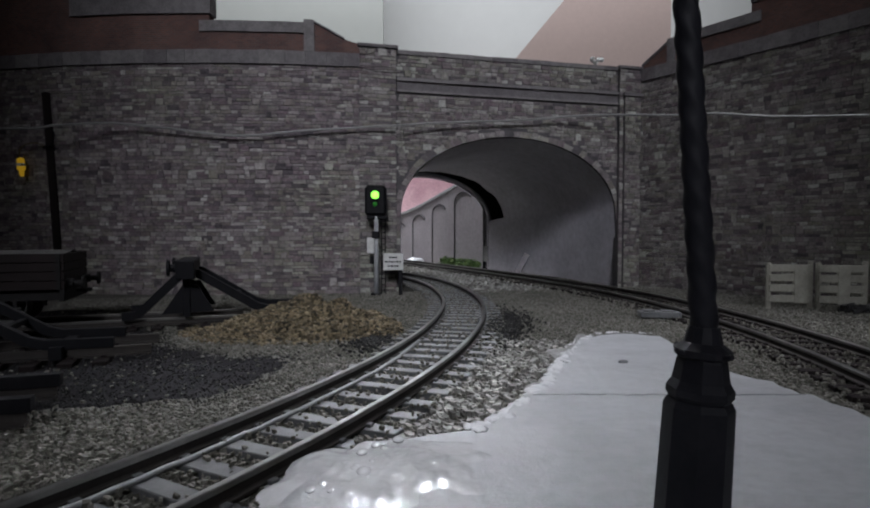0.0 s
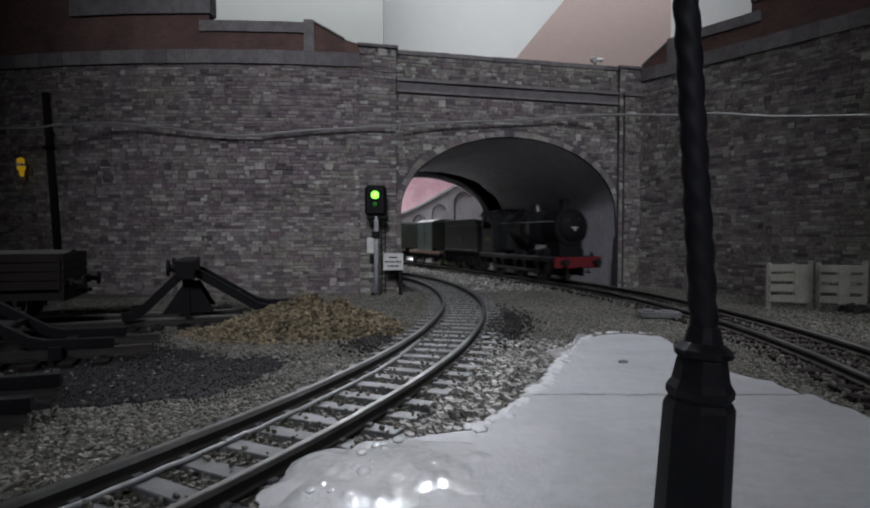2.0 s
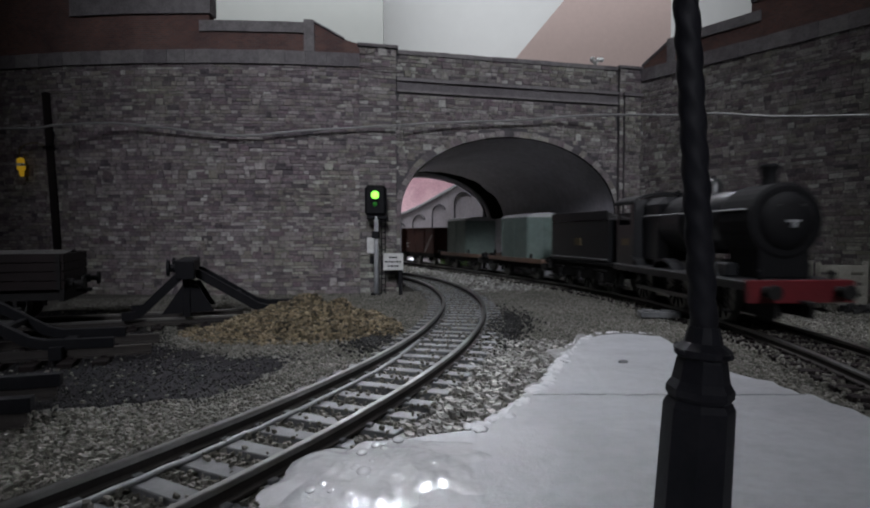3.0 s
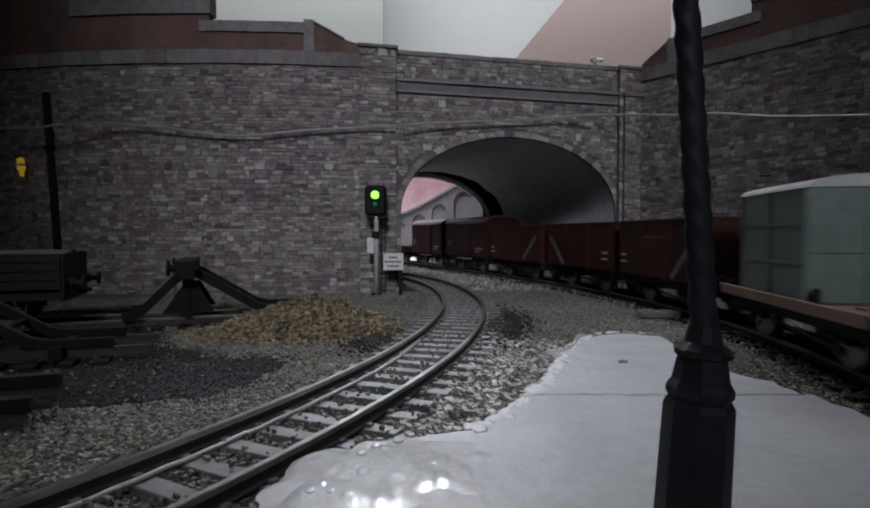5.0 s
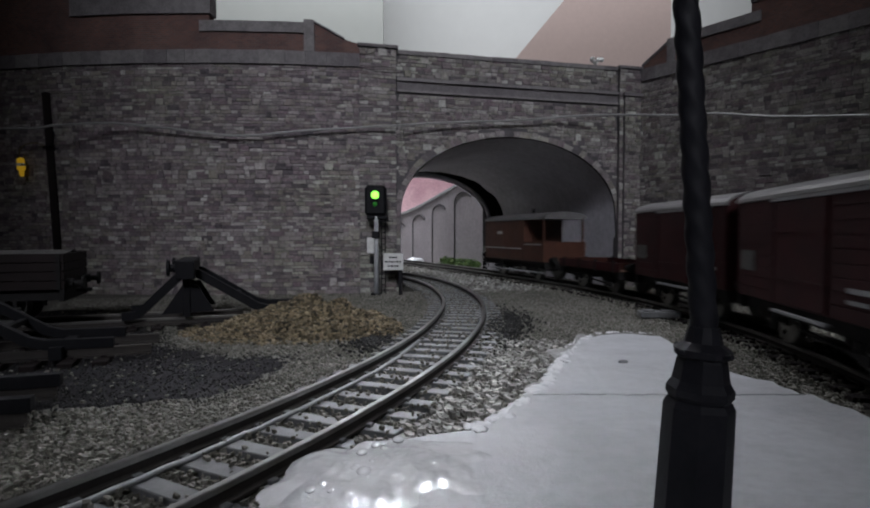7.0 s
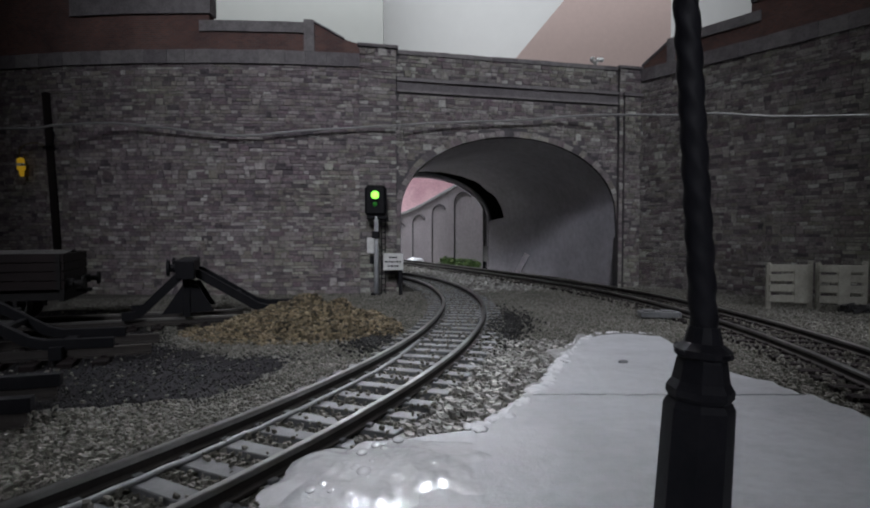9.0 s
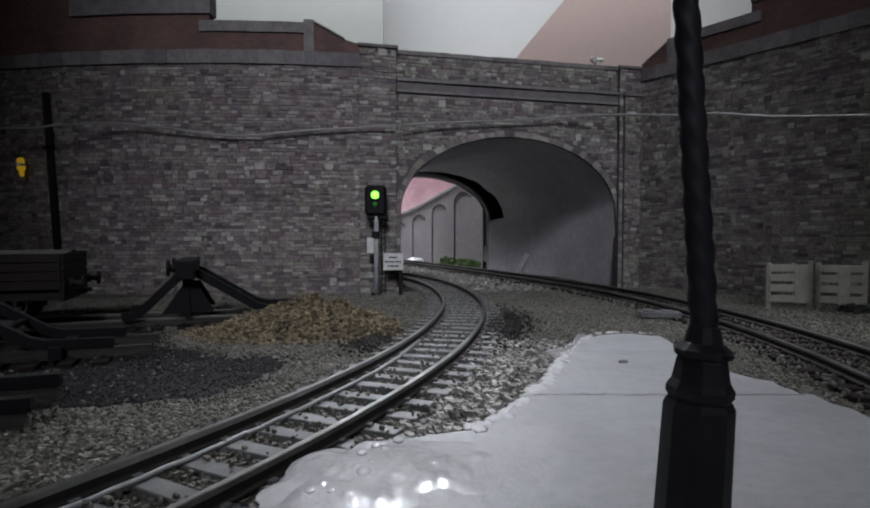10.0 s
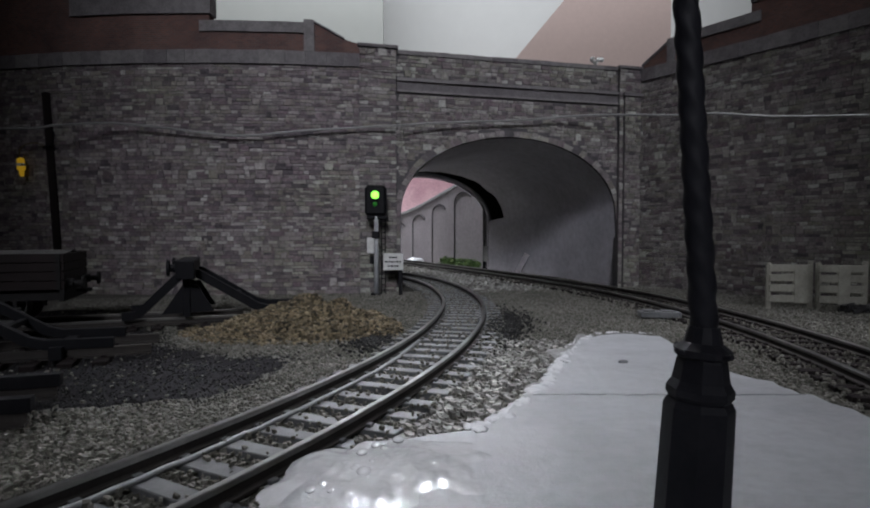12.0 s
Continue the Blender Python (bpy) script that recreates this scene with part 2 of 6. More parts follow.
# ---------------------------------------------------------------- mesh helpers
def part(name, bm, material, parent=None, label="", smooth=False):
    """Links a bmesh, drawn in millimetres, as one mesh object."""
    bmesh.ops.scale(bm, vec=(K, K, K), verts=bm.verts)
    data = bpy.data.meshes.new(name)
    bm.to_mesh(data)
    bm.free()
    data.materials.append(material)
    if smooth:
        for poly in data.polygons:
            poly.use_smooth = True
    ob = new(name, data)
    if parent:
        ob.parent = parent
    if label:
        ob["label"] = label
    return ob


def thing(name, label, category, m=None, group="", kind=""):
    ob = tagged(new(name), label, category, group, kind)
    if m:
        ob.matrix_basis = m
    return ob


def box(bm, x0, x1, y0, y1, z0, z1, bevel=0.0, m=None):
    made = bmesh.ops.create_cube(bm, size=1)["verts"]
    bmesh.ops.scale(bm, vec=(x1 - x0, y1 - y0, z1 - z0), verts=made)
    bmesh.ops.translate(bm, vec=((x0 + x1) / 2, (y0 + y1) / 2, (z0 + z1) / 2), verts=made)
    if bevel:
        edges = list({e for v in made for e in v.link_edges})
        made = bmesh.ops.bevel(bm, geom=edges, offset=bevel, segments=1, affect="EDGES")["verts"]
    if m:
        bmesh.ops.transform(bm, matrix=m, verts=made)
    return bm


def boxes(*rows, bevel=0.0):
    bm = bmesh.new()
    for r in rows:
        box(bm, *r, bevel=bevel)
    return bm


def rod(bm, a, b, r0, r1=None, seg=10):
    """A round bar from a to b."""
    a, b = Vector(a), Vector(b)
    r1 = r0 if r1 is None else r1
    m = Matrix.Translation((a + b) / 2) @ (b - a).to_track_quat("Z", "Y").to_matrix().to_4x4()
    bmesh.ops.create_cone(bm, cap_ends=True, segments=seg, radius1=r0, radius2=r1, depth=(b - a).length, matrix=m)
    return bm


def lathe(bm, profile, seg=16, m=None, phase=0.0):
    """Turns (r, z) rows about the z axis."""
    rings = []
    for r, z in profile:
        rings.append([bm.verts.new((r * math.cos(phase + 2 * math.pi * k / seg), r * math.sin(phase + 2 * math.pi * k / seg), z)) for k in range(seg)])
    for a, b in zip(rings, rings[1:]):
        for k in range(seg):
            bm.faces.new((a[k], a[(k + 1) % seg], b[(k + 1) % seg], b[k]))
    bm.faces.new(rings[0][::-1])
    bm.faces.new(rings[-1])
    if m:
        bmesh.ops.transform(bm, matrix=m, verts=[v for r in rings for v in r])
    return bm


def sweep(bm, pts, section, closed=True):
    """Sweeps a section of (side, up) rows along points; side lies to the left of the way."""
    rings = []
    for i, p in enumerate(pts):
        a, b = Vector(pts[max(i - 1, 0)]), Vector(pts[min(i + 1, len(pts) - 1)])
        way = (b - a).normalized()
        left = Vector((-way.y, way.x, 0)).normalized() if abs(way.z) < 0.99 else Vector((1, 0, 0))
        up = way.cross(left) * -1 if way.cross(left).z < 0 else way.cross(left)
        rings.append([bm.verts.new(Vector(p) + left * s + up * u) for s, u in section])
    n = len(section)
    for a, b in zip(rings, rings[1:]):
        for k in range(n if closed else n - 1):
            bm.faces.new((a[k], a[(k + 1) % n], b[(k + 1) % n], b[k]))
    if closed:
        bm.faces.new(rings[0][::-1])
        bm.faces.new(rings[-1])
    bmesh.ops.recalc_face_normals(bm, faces=bm.faces)
    return bm


def tube(bm, pts, r, seg=8):
    return sweep(bm, pts, [(r * math.cos(2 * math.pi * k / seg), r * math.sin(2 * math.pi * k / seg)) for k in range(seg)])


def smooth_line(points, steps=8):
    """A Catmull-Rom curve through points."""
    p = [Vector(q) for q in points]
    p = [p[0] * 2 - p[1]] + p + [p[-1] * 2 - p[-2]]
    out = []
    for i in range(1, len(p) - 2):
        for k in range(steps):
            t = k / steps
            out.append(0.5 * ((2 * p[i]) + (p[i + 1] - p[i - 1]) * t + (2 * p[i - 1] - 5 * p[i] + 4 * p[i + 1] - p[i + 2]) * t * t + (3 * p[i] - p[i - 1] - 3 * p[i + 1] + p[i + 2]) * t ** 3))
    out.append(p[-2])
    return out


# ---------------------------------------------------------------- lines of the two tracks
def main_line(lo=-1800, hi=1640):
    """The outer track's centre line: way along it, x, y and its turn, every millimetre."""
    out = {}
    for sign in (1, -1):
        x, y, a = 105.0, 190.0, 0.0
        for s in range(0, hi if sign > 0 else -lo):
            out[sign * s] = (x, y, a)
            if sign > 0:
                bend = 1 / 450 if s < 149 else (1 / 2280 if s < 480 else 1 / 430)
            else:
                bend = -1 / 400 if s < 150 else 0.0
            a += bend / 2
            x, y = x - math.sin(a) * sign, y + math.cos(a) * sign
            a += bend / 2
    return out


MAIN = main_line()


def main_at(s, side=0.0):
    """A point of the outer track, side millimetres to the right as seen going away."""
    i = math.floor(s)
    f = s - i
    (x0, y0, a0), (x1, y1, a1) = MAIN[i], MAIN[i + 1]
    x, y, a = x0 + (x1 - x0) * f, y0 + (y1 - y0) * f, a0 + (a1 - a0) * f
    return x + side * math.cos(a), y + side * math.sin(a), a


LOOP_X, LOOP_Y, LOOP_R = -366.0, 245.0, 378.0


def loop_at(deg, side=0.0):
    a = math.radians(deg)
    return LOOP_X + (LOOP_R + side) * math.cos(a), LOOP_Y + (LOOP_R + side) * math.sin(a), a


GROUND_Z = -3.9
RAIL_WEB = [(-1.1, -2.5), (1.1, -2.5), (1.1, -2.15), (0.3, -1.9), (0.3, -0.8), (-0.3, -0.8), (-0.3, -1.9), (-1.1, -2.15)]
RAIL_HEAD = [(-0.55, -0.8), (0.55, -0.8), (0.6, -0.15), (0.45, 0.0), (-0.45, 0.0), (-0.6, -0.15)]


def sleeper_mesh(material):
    bm = bmesh.new()
    box(bm, -15, 15, -1.65, 1.65, -4.2, -2.5, 0.15)
    for c in (-8.25, 8.25):
        for d in (-1, 1):
            box(bm, c + d * 1.25 - 0.5, c + d * 1.25 + 0.5, -0.7, 0.7, -2.6, -1.95, 0.12)
    bmesh.ops.scale(bm, vec=(K, K, K), verts=bm.verts)
    data = bpy.data.meshes.new("sleeper")
    bm.to_mesh(data)
    bm.free()
    data.materials.append(material)
    return data


SLEEPER, DARK_SLEEPER = sleeper_mesh(M_SLEEPER), sleeper_mesh(M_TAR)


def track(name, label, rail_lines, sleepers, kind_of=None, rail_metal=None):
    base = thing(name, label, "railway track", kind="structure")
    for pts in rail_lines:
        rail = part("rail", sweep(bmesh.new(), pts, RAIL_HEAD), rail_metal or M_RAIL, base, "worn steel rail")
        part("rail_web", sweep(bmesh.new(), pts, RAIL_WEB), M_RUST, rail)
    rng = random.Random(5)
    for x, y, turn in sleepers:
        s = new("sleeper", kind_of or SLEEPER)
        s.parent = base
        s.matrix_basis = at(x + rng.uniform(-.2, .2), y + rng.uniform(-.3, .3), rng.uniform(-.12, .05), 0, 0, turn + rng.uniform(-1.2, 1.2))
    return base


def build_tracks():
    rails = [[(*main_at(s, side)[:2], 0) for s in range(-1790, 1630, 10)] for side in (-8.25, 8.25)]
    marks = []
    for i in range(300):
        s = -360 + i * 7.4
        x, y, a = main_at(min(s, 1600))
        if s < 1000:
            marks.append((x, y, math.degrees(a)))
    track("main_track", "outer curved railway track of steel rail on dark sleepers", rails, marks, DARK_SLEEPER)
    rails = [[(*loop_at(d, side)[:2], 0) for d in np.arange(-56, 96, 1.0)] for side in (-8.25, 8.25)]
    marks = []
    for i in range(130):
        x, y, a = loop_at(-55 + i * math.degrees(7.4 / LOOP_R))
        marks.append((x, y, math.degrees(a)))
    loop = track("loop_track", "inner curved railway track with shiny rails on grey sleepers", rails, marks)
    bead = []
    for k in range(64):
        d = -30 + k * 0.27
        off = -5.6 - 1.5 * max(0.0, (k - 42) / 22) + 0.35 * noise.noise(Vector((k * 0.35, 2, 0)))
        x, y, _a = loop_at(d, off)
        bead.append((x, y, -2.15 + 0.2 * noise.noise(Vector((k * 0.5, 0, 6)))))
    part("guard_strip", tube(bmesh.new(), bead, 0.42, 6), M_GREY, loop, "pale strip laid along the inner rail", True)


build_tracks()


# ---------------------------------------------------------------- ground, platform, ballast
def platform_edge():
    """Outline of the plaster platform end, from the far tip round."""
    return [(44, 172), (52, 181), (62, 184), (73, 179), (71, 160), (68, 140), (66, 124), (69, 112), (70, 98), (69, 80), (62, 40), (48, -60), (-60, -60), (-40, 0), (-24, 30), (-16.5, 54), (-15.5, 60), (-10.5, 73), (0, 77), (7, 81), (15, 98), (21, 110), (33, 145)]


def inside(x, y, poly):
    hit = False
    for (x0, y0), (x1, y1) in zip(poly, poly[1:] + poly[:1]):
        if (y0 > y) != (y1 > y) and x < x0 + (y - y0) / (y1 - y0) * (x1 - x0):
            hit = not hit
    return hit


YARD = [(-420, 40), (-120, 70), (-68, 100), (-45, 106), (-38, 117), (-33, 137), (-36, 150), (-60, 152), (-80, 165), (-100, 200), (-140, 240), (-420, 240)]


def ground_z(x, y):
    z = GROUND_Z + 0.5 * noise.noise(Vector((x / 30, y / 30, 3))) + 0.25 * noise.noise(Vector((x / 6, y / 6, 1)))
    return z


def build_ground():
    bm = bmesh.new()
    xs = sorted({*np.arange(-330, 260, 4.0), -1600.0, -900.0, -500.0, 500.0, 900.0, 1200.0})
    ys = sorted({*np.arange(-40, 420, 4.0), *np.arange(420, 760, 12.0), -2100.0, -1000.0, -300.0, 1000.0, 1500.0})
    grid = [[bm.verts.new((x, y, ground_z(x, y) if -330 < x < 256 and -40 < y < 416 else GROUND_Z)) for x in xs] for y in ys]
    for r0, r1 in zip(grid, grid[1:]):
        for k in range(len(xs) - 1):
            bm.faces.new((r0[k], r0[k + 1], r1[k + 1], r1[k]))
    tagged(part("ground", bm, M_GROUND), "grey gritty ballasted baseboard of the model railway", "ground", kind="structure")
    # oily yard patch, a thin skin over the grit
    bm = bmesh.new()
    step = 3.0
    cells = {}
    for i in range(-110, -8):
        for j in range(18, 84):
            x, y = i * step, j * step
            wob = 5 * noise.noise(Vector((x / 14, y / 14, 7)))
            if inside(x + wob, y + wob, YARD):
                cells[i, j] = bm.verts.new((x, y, ground_z(x, y) + 0.3 + 0.3 * noise.noise(Vector((x / 3, y / 3, 2)))))
    for i, j in list(cells):
        quad = [(i, j), (i + 1, j), (i + 1, j + 1), (i, j + 1)]
        if all(q in cells for q in quad):
            bm.faces.new([cells[q] for q in quad])
    for (i, j), vert in cells.items():
        if any((i + a, j + b) not in cells for a in (-1, 0, 1) for b in (-1, 0, 1)):
            vert.co.z -= 0.7
    tagged(part("yard_surface", bm, M_YARD), "coal-dust yard surface beside the sidings, darkened further for the dim corner", "ground", kind="structure")


def platform_z(y):
    return max(5.0 - 0.053 * max(y, -60), -3.5)


def build_platform():
    edge = platform_edge()
    fine = []
    for (x0, y0), (x1, y1) in zip(edge, edge[1:] + edge[:1]):
        n = max(1, int(math.hypot(x1 - x0, y1 - y0) / 2.5))
        fine += [(x0 + (x1 - x0) * k / n, y0 + (y1 - y0) * k / n) for k in range(n)]
    cx, cy = 28, 70
    bm = bmesh.new()
    rings = []
    for f, dz in ((1.0, -9), (0.995, -0.9), (0.975, -0.1), (0.955, 0.1), (0.925, 0.05), (0.85, 0), (0.7, 0), (0.5, 0), (0.3, 0), (0.12, 0)):
        ring = []
        for x, y in fine:
            w = 1.6 * noise.noise(Vector((x / 5, y / 5, 4))) + 0.9 * noise.noise(Vector((x / 1.8, y / 1.8, 9)))
            w = w if f > 0.9 else 0
            px_, py_ = cx + (x - cx) * f, cy + (y - cy) * f
            d = math.hypot(x - cx, y - cy) or 1
            px_, py_ = px_ + w * (x - cx) / d, py_ + w * (y - cy) / d
            z = platform_z(py_) + dz + (0.35 * noise.noise(Vector((px_ / 9, py_ / 9, 2))) if dz > -5 else 0)
            if 0.92 < f < 0.98:
                z += 0.5 * noise.noise(Vector((px_ / 2.5, py_ / 2.5, 6)))
            ring.append(bm.verts.new((px_, py_, z)))
        rings.append(ring)
    n = len(fine)
    for a, b in zip(rings, rings[1:]):
        for k in range(n):
            bm.faces.new((a[k], a[(k + 1) % n], b[(k + 1) % n], b[k]))
    bm.faces.new(rings[-1])
    bmesh.ops.recalc_face_normals(bm, faces=bm.faces)
    tagged(part("platform", bm, M_PLASTER, smooth=True), "rough white plaster platform ramp with a ragged edge", "platform", kind="structure")


build_ground()
build_platform()
EDGE = platform_edge()


def near_track(x, y):
    """How far a place lies from the nearer centre line."""
    d = abs(math.hypot(x - LOOP_X, y - LOOP_Y) - LOOP_R)
    best = 999.0
    for s in range(-150, 500, 6):
        mx, my, _ = MAIN[s]
        best = min(best, abs(mx - x) + abs(my - y) if abs(mx - x) + abs(my - y) > 40 else math.hypot(mx - x, my - y))
    return min(d, best)


def chips(name, places, size, material, label, seed):
    """Many small angular stones in one mesh."""
    rng = np.random.default_rng(seed)
    n = len(places)
    unit = np.array([(-1, -1, -1), (1, -1, -1), (1, 1, -1), (-1, 1, -1), (-1, -1, 1), (1, -1, 1), (1, 1, 1), (-1, 1, 1)], float)
    v = unit[None] * rng.uniform(0.55, 1.0, (n, 8, 3)) * (size * rng.uniform(0.55, 1.35, (n, 1, 1))) * rng.uniform(0.6, 1.1, (n, 1, 3)) * 0.5
    a = rng.uniform(0, 2 * np.pi, (n, 2))
    c, s = np.cos(a[:, :1]), np.sin(a[:, :1])
    x, y = v[..., 0] * c - v[..., 1] * s, v[..., 0] * s + v[..., 1] * c
    t = (a[:, 1:] - np.pi) * 0.15
    z = v[..., 2] * np.cos(t) + x * np.sin(t)
    v = (np.stack([x, y, z], -1) + np.asarray(places)[:, None, :]) * K
    f = np.array([(0, 3, 2, 1), (4, 5, 6, 7), (0, 1, 5, 4), (1, 2, 6, 5), (2, 3, 7, 6), (3, 0, 4, 7)])
    faces = (f[None] + 8 * np.arange(n)[:, None, None]).reshape(-1, 4)
    data = bpy.data.meshes.new(name)
    data.from_pydata(v.reshape(-1, 3).tolist(), [], faces.tolist())
    data.materials.append(material)
    return tagged(new(name, data), label, "gravel", kind="stuff")


def build_ballast():
    rng = random.Random(11)
    near, far = [], []
    while len(near) < 82000:
        y = 34 + 300 * rng.random() ** 1.5
        x = rng.uniform(-0.45 * y - 60, 0.5 * y + 70)
        if inside(x, y, EDGE) or x > 127 + (348 - y) * 0.72 or y > 316 + 0.22 * x:
            continue
        wob = 5 * noise.noise(Vector((x / 14, y / 14, 7)))
        if inside(x + wob + 2, y + wob + 2, YARD) and inside(x + wob - 2, y + wob - 2, YARD) and rng.random() < 0.95:
            continue
        d = near_track(x, y)
        z = ground_z(x, y)
        if d < 14:
            if rng.random() < 0.3:
                continue
            z += rng.uniform(-0.2, 0.5)
        near.append((x, y, z + rng.uniform(0.0, 0.5)))
    for _ in range(2600):
        d, o = rng.uniform(-45, 30), rng.uniform(-16, 16)
        if abs(abs(o) - 8.25) < 1.6:
            continue
        x, y, _a = loop_at(d, o)
        near.append((x, y, -2.35 + rng.uniform(-0.15, 0.25)))
    for _ in range(5200):
        s, o = rng.uniform(-170, 330), rng.uniform(-17, 17)
        if abs(abs(o) - 8.25) < 1.5:
            continue
        x, y, _a = main_at(s, o)
        near.append((x, y, (-2.35 if rng.random() < 0.35 else -2.8) + rng.uniform(-0.15, 0.25)))
    chips("ballast_stones", near, 0.76, M_BALLAST, "loose grey ballast chippings between and beside the tracks", 3)
    grit = []
    while len(grit) < 16000:
        x, y = rng.uniform(-165, -24), rng.uniform(62, 200)
        wob = 5 * noise.noise(Vector((x / 14, y / 14, 7)))
        if inside(x + wob + rng.gauss(0, 2.2), y + wob + rng.gauss(0, 2.2), YARD):
            grit.append((x, y, ground_z(x, y) + 0.35 + 0.3 * noise.noise(Vector((x / 3, y / 3, 2))) + rng.uniform(-0.1, 0.2)))
    chips("coal_grit", grit, 0.4, M_COALGRIT, "fine black coal grit strewn over the yard", 5)
    oil = []
    while len(oil) < 4200:
        a, q = rng.uniform(0, 2 * math.pi), abs(rng.gauss(0, 0.62))
        y = 192 + 36 * q * math.sin(a)
        x = 20.5 + (y - 192) * 0.17 + 11 * q * math.cos(a)
        if rng.random() < 0.16:
            x, y = -19 + 7 * q * math.cos(a), 165 + 15 * q * math.sin(a)
        if near_track(x, y) > 10 and q < 1.7:
            oil.append((x, y, ground_z(x, y) + rng.uniform(0.75, 1.15)))
    chips("oily_stones", oil, 0.75, M_COALGRIT, "oil-blackened ballast stones beside the track", 6)
    while len(far) < 4500:
        s, o = rng.uniform(140, 620), rng.uniform(-70, 30)
        x, y, _ = main_at(s, o)
        far.append((x, y, GROUND_Z + rng.uniform(0, 0.5)))
    # pale stones here put the strong light beyond the portal into the colour
    chips("tunnel_ballast", far, 1.6, M_PALESTONE, "ballast chippings in and beyond the tunnel, paled for the bright light there", 4)


build_ballast()


def build_platform_side():
    rng = random.Random(17)
    big = []
    while len(big) < 900:
        y = 66 + 102 * rng.random() ** 1.2
        x0 = LOOP_X + math.sqrt((LOOP_R + 13) ** 2 - (y - LOOP_Y) ** 2)
        x = x0 + rng.uniform(0, 26)
        if inside(x + 1, y - 1, EDGE):
            continue
        z = platform_z(y) + 0.3 if inside(x, y, EDGE) else ground_z(x, y) + 0.6
        big.append((x, y, z))
    chips("coarse_stones", big, 1.5, M_PALESTONE, "coarse pale stones between the track and the platform", 19)
    # small glossy domes added so that each returns a lamp glint
    drops = []
    for _ in range(16):
        y = rng.uniform(54, 74)
        x = -14 + (y - 56) * 0.35 + abs(rng.gauss(0, 4.2))
        drops.append((x, y))
    bm = bmesh.new()
    for x, y in drops:
        r = 0.35 + 0.55 * rng.random() ** 2
        bmesh.ops.create_icosphere(bm, subdivisions=3, radius=r, matrix=Matrix.Translation((x, y, platform_z(y) + 0.3)) @ Matrix.Diagonal((1, 1.5, 0.32, 1)))
    tagged(part("glue_drops", bm, M_GLUE, smooth=True), "shiny drops added for glints on the platform edge", "glue drops", kind="stuff")
    # dried glue film with a rippled skin, shaped to throw lamp glints
    bm = bmesh.new()
    cells = {}
    for i in range(-80, 68):
        for j in range(0, 120):
            x, y = i * 0.25, 48 + j * 0.25
            r = math.hypot((x + 5 - (y - 62) * 0.3) / 11.0, (y - 63) / 11.0) + 0.45 * noise.noise(Vector((x / 6, y / 6, 11)))
            if r < 1.3:
                lift = 0.35 + 0.2 * noise.noise(Vector((x / 7, y / 7, 2))) + 0.16 * noise.noise(Vector((x / 1.2, y / 2.8, 5))) + 0.06 * noise.noise(Vector((x / 0.5, y / 1.1, 3)))
                cells[i, j] = bm.verts.new((x, y, platform_z(y) + (lift * min(1.0, (1.02 - r) * 3) if r < 1.02 else -3.0 * (r - 1.02))))
    for i, j in list(cells):
        quad = [(i, j), (i + 1, j), (i + 1, j + 1), (i, j + 1)]
        if all(q in cells for q in quad):
            bm.faces.new([cells[q] for q in quad])
    tagged(part("glue_film", bm, M_GLUE, smooth=True), "shiny rippled film of dried glue on the platform edge", "glue film", kind="structure")
    # broken crust along the platform's track side
    line = smooth_line([(x + 0.4, y, 0) for x, y in [(5, 80), (9, 84), (16, 98), (22, 110), (28, 128), (34, 145), (39, 159), (45, 171), (53, 181), (62, 184), (71, 180)]], 22)
    bm = bmesh.new()
    for i, q in enumerate(line):
        body = 0.8 + 0.7 * noise.noise(Vector((i * 0.1, 4, 0))) if i < 158 else 0.3 + 1.1 * noise.noise(Vector((i * 0.2, 4, 0)))
        if body < 0.25:
            continue
        r = min(body, 1.25) * rng.uniform(0.6, 0.95)
        x, y = q.x + rng.gauss(0, 0.4), q.y + rng.gauss(0, 0.5)
        made = bmesh.ops.create_icosphere(bm, subdivisions=2, radius=1)["verts"]
        seed = rng.uniform(0, 50)
        for v in made:
            k = 1 + 0.45 * noise.noise(v.co * 1.6 + Vector((seed, 0, 0)))
            v.co = Vector((x + v.co.x * r * 1.7 * k, y + v.co.y * r * 2.6 * k, platform_z(y) - 0.05 + v.co.z * r * 0.34 * k))
    tagged(part("plaster_crust", bm, M_BEAD, smooth=True), "broken white plaster crust along the platform edge", "plaster crust", kind="structure")
    # thin plaster slurry that ran out over the stones
    bm = bmesh.new()
    cells = {}
    for i in range(-30, 64):
        for j in range(70, 176):
            x, y = i * 1.0, j * 1.0
            near = min(math.hypot(x - q.x, y - q.y) for q in line[:170:3])
            reach = 4.0 + 7 * noise.noise(Vector((x / 11, y / 11, 21))) + 3 * noise.noise(Vector((x / 3, y / 3, 8)))
            if near < reach and not inside(x - 2, y + 2, EDGE):
                base = ground_z(x, y) + 1.35
                z = base + (platform_z(y) - 0.7 - base) * max(0.0, 1 - near / 5.0) if platform_z(y) - 0.7 > base else base
                cells[i, j] = bm.verts.new((x, y, z + 0.3 * noise.noise(Vector((x / 2, y / 2, 4)))))
    for i, j in list(cells):
        quad = [(i, j), (i + 1, j), (i + 1, j + 1), (i, j + 1)]
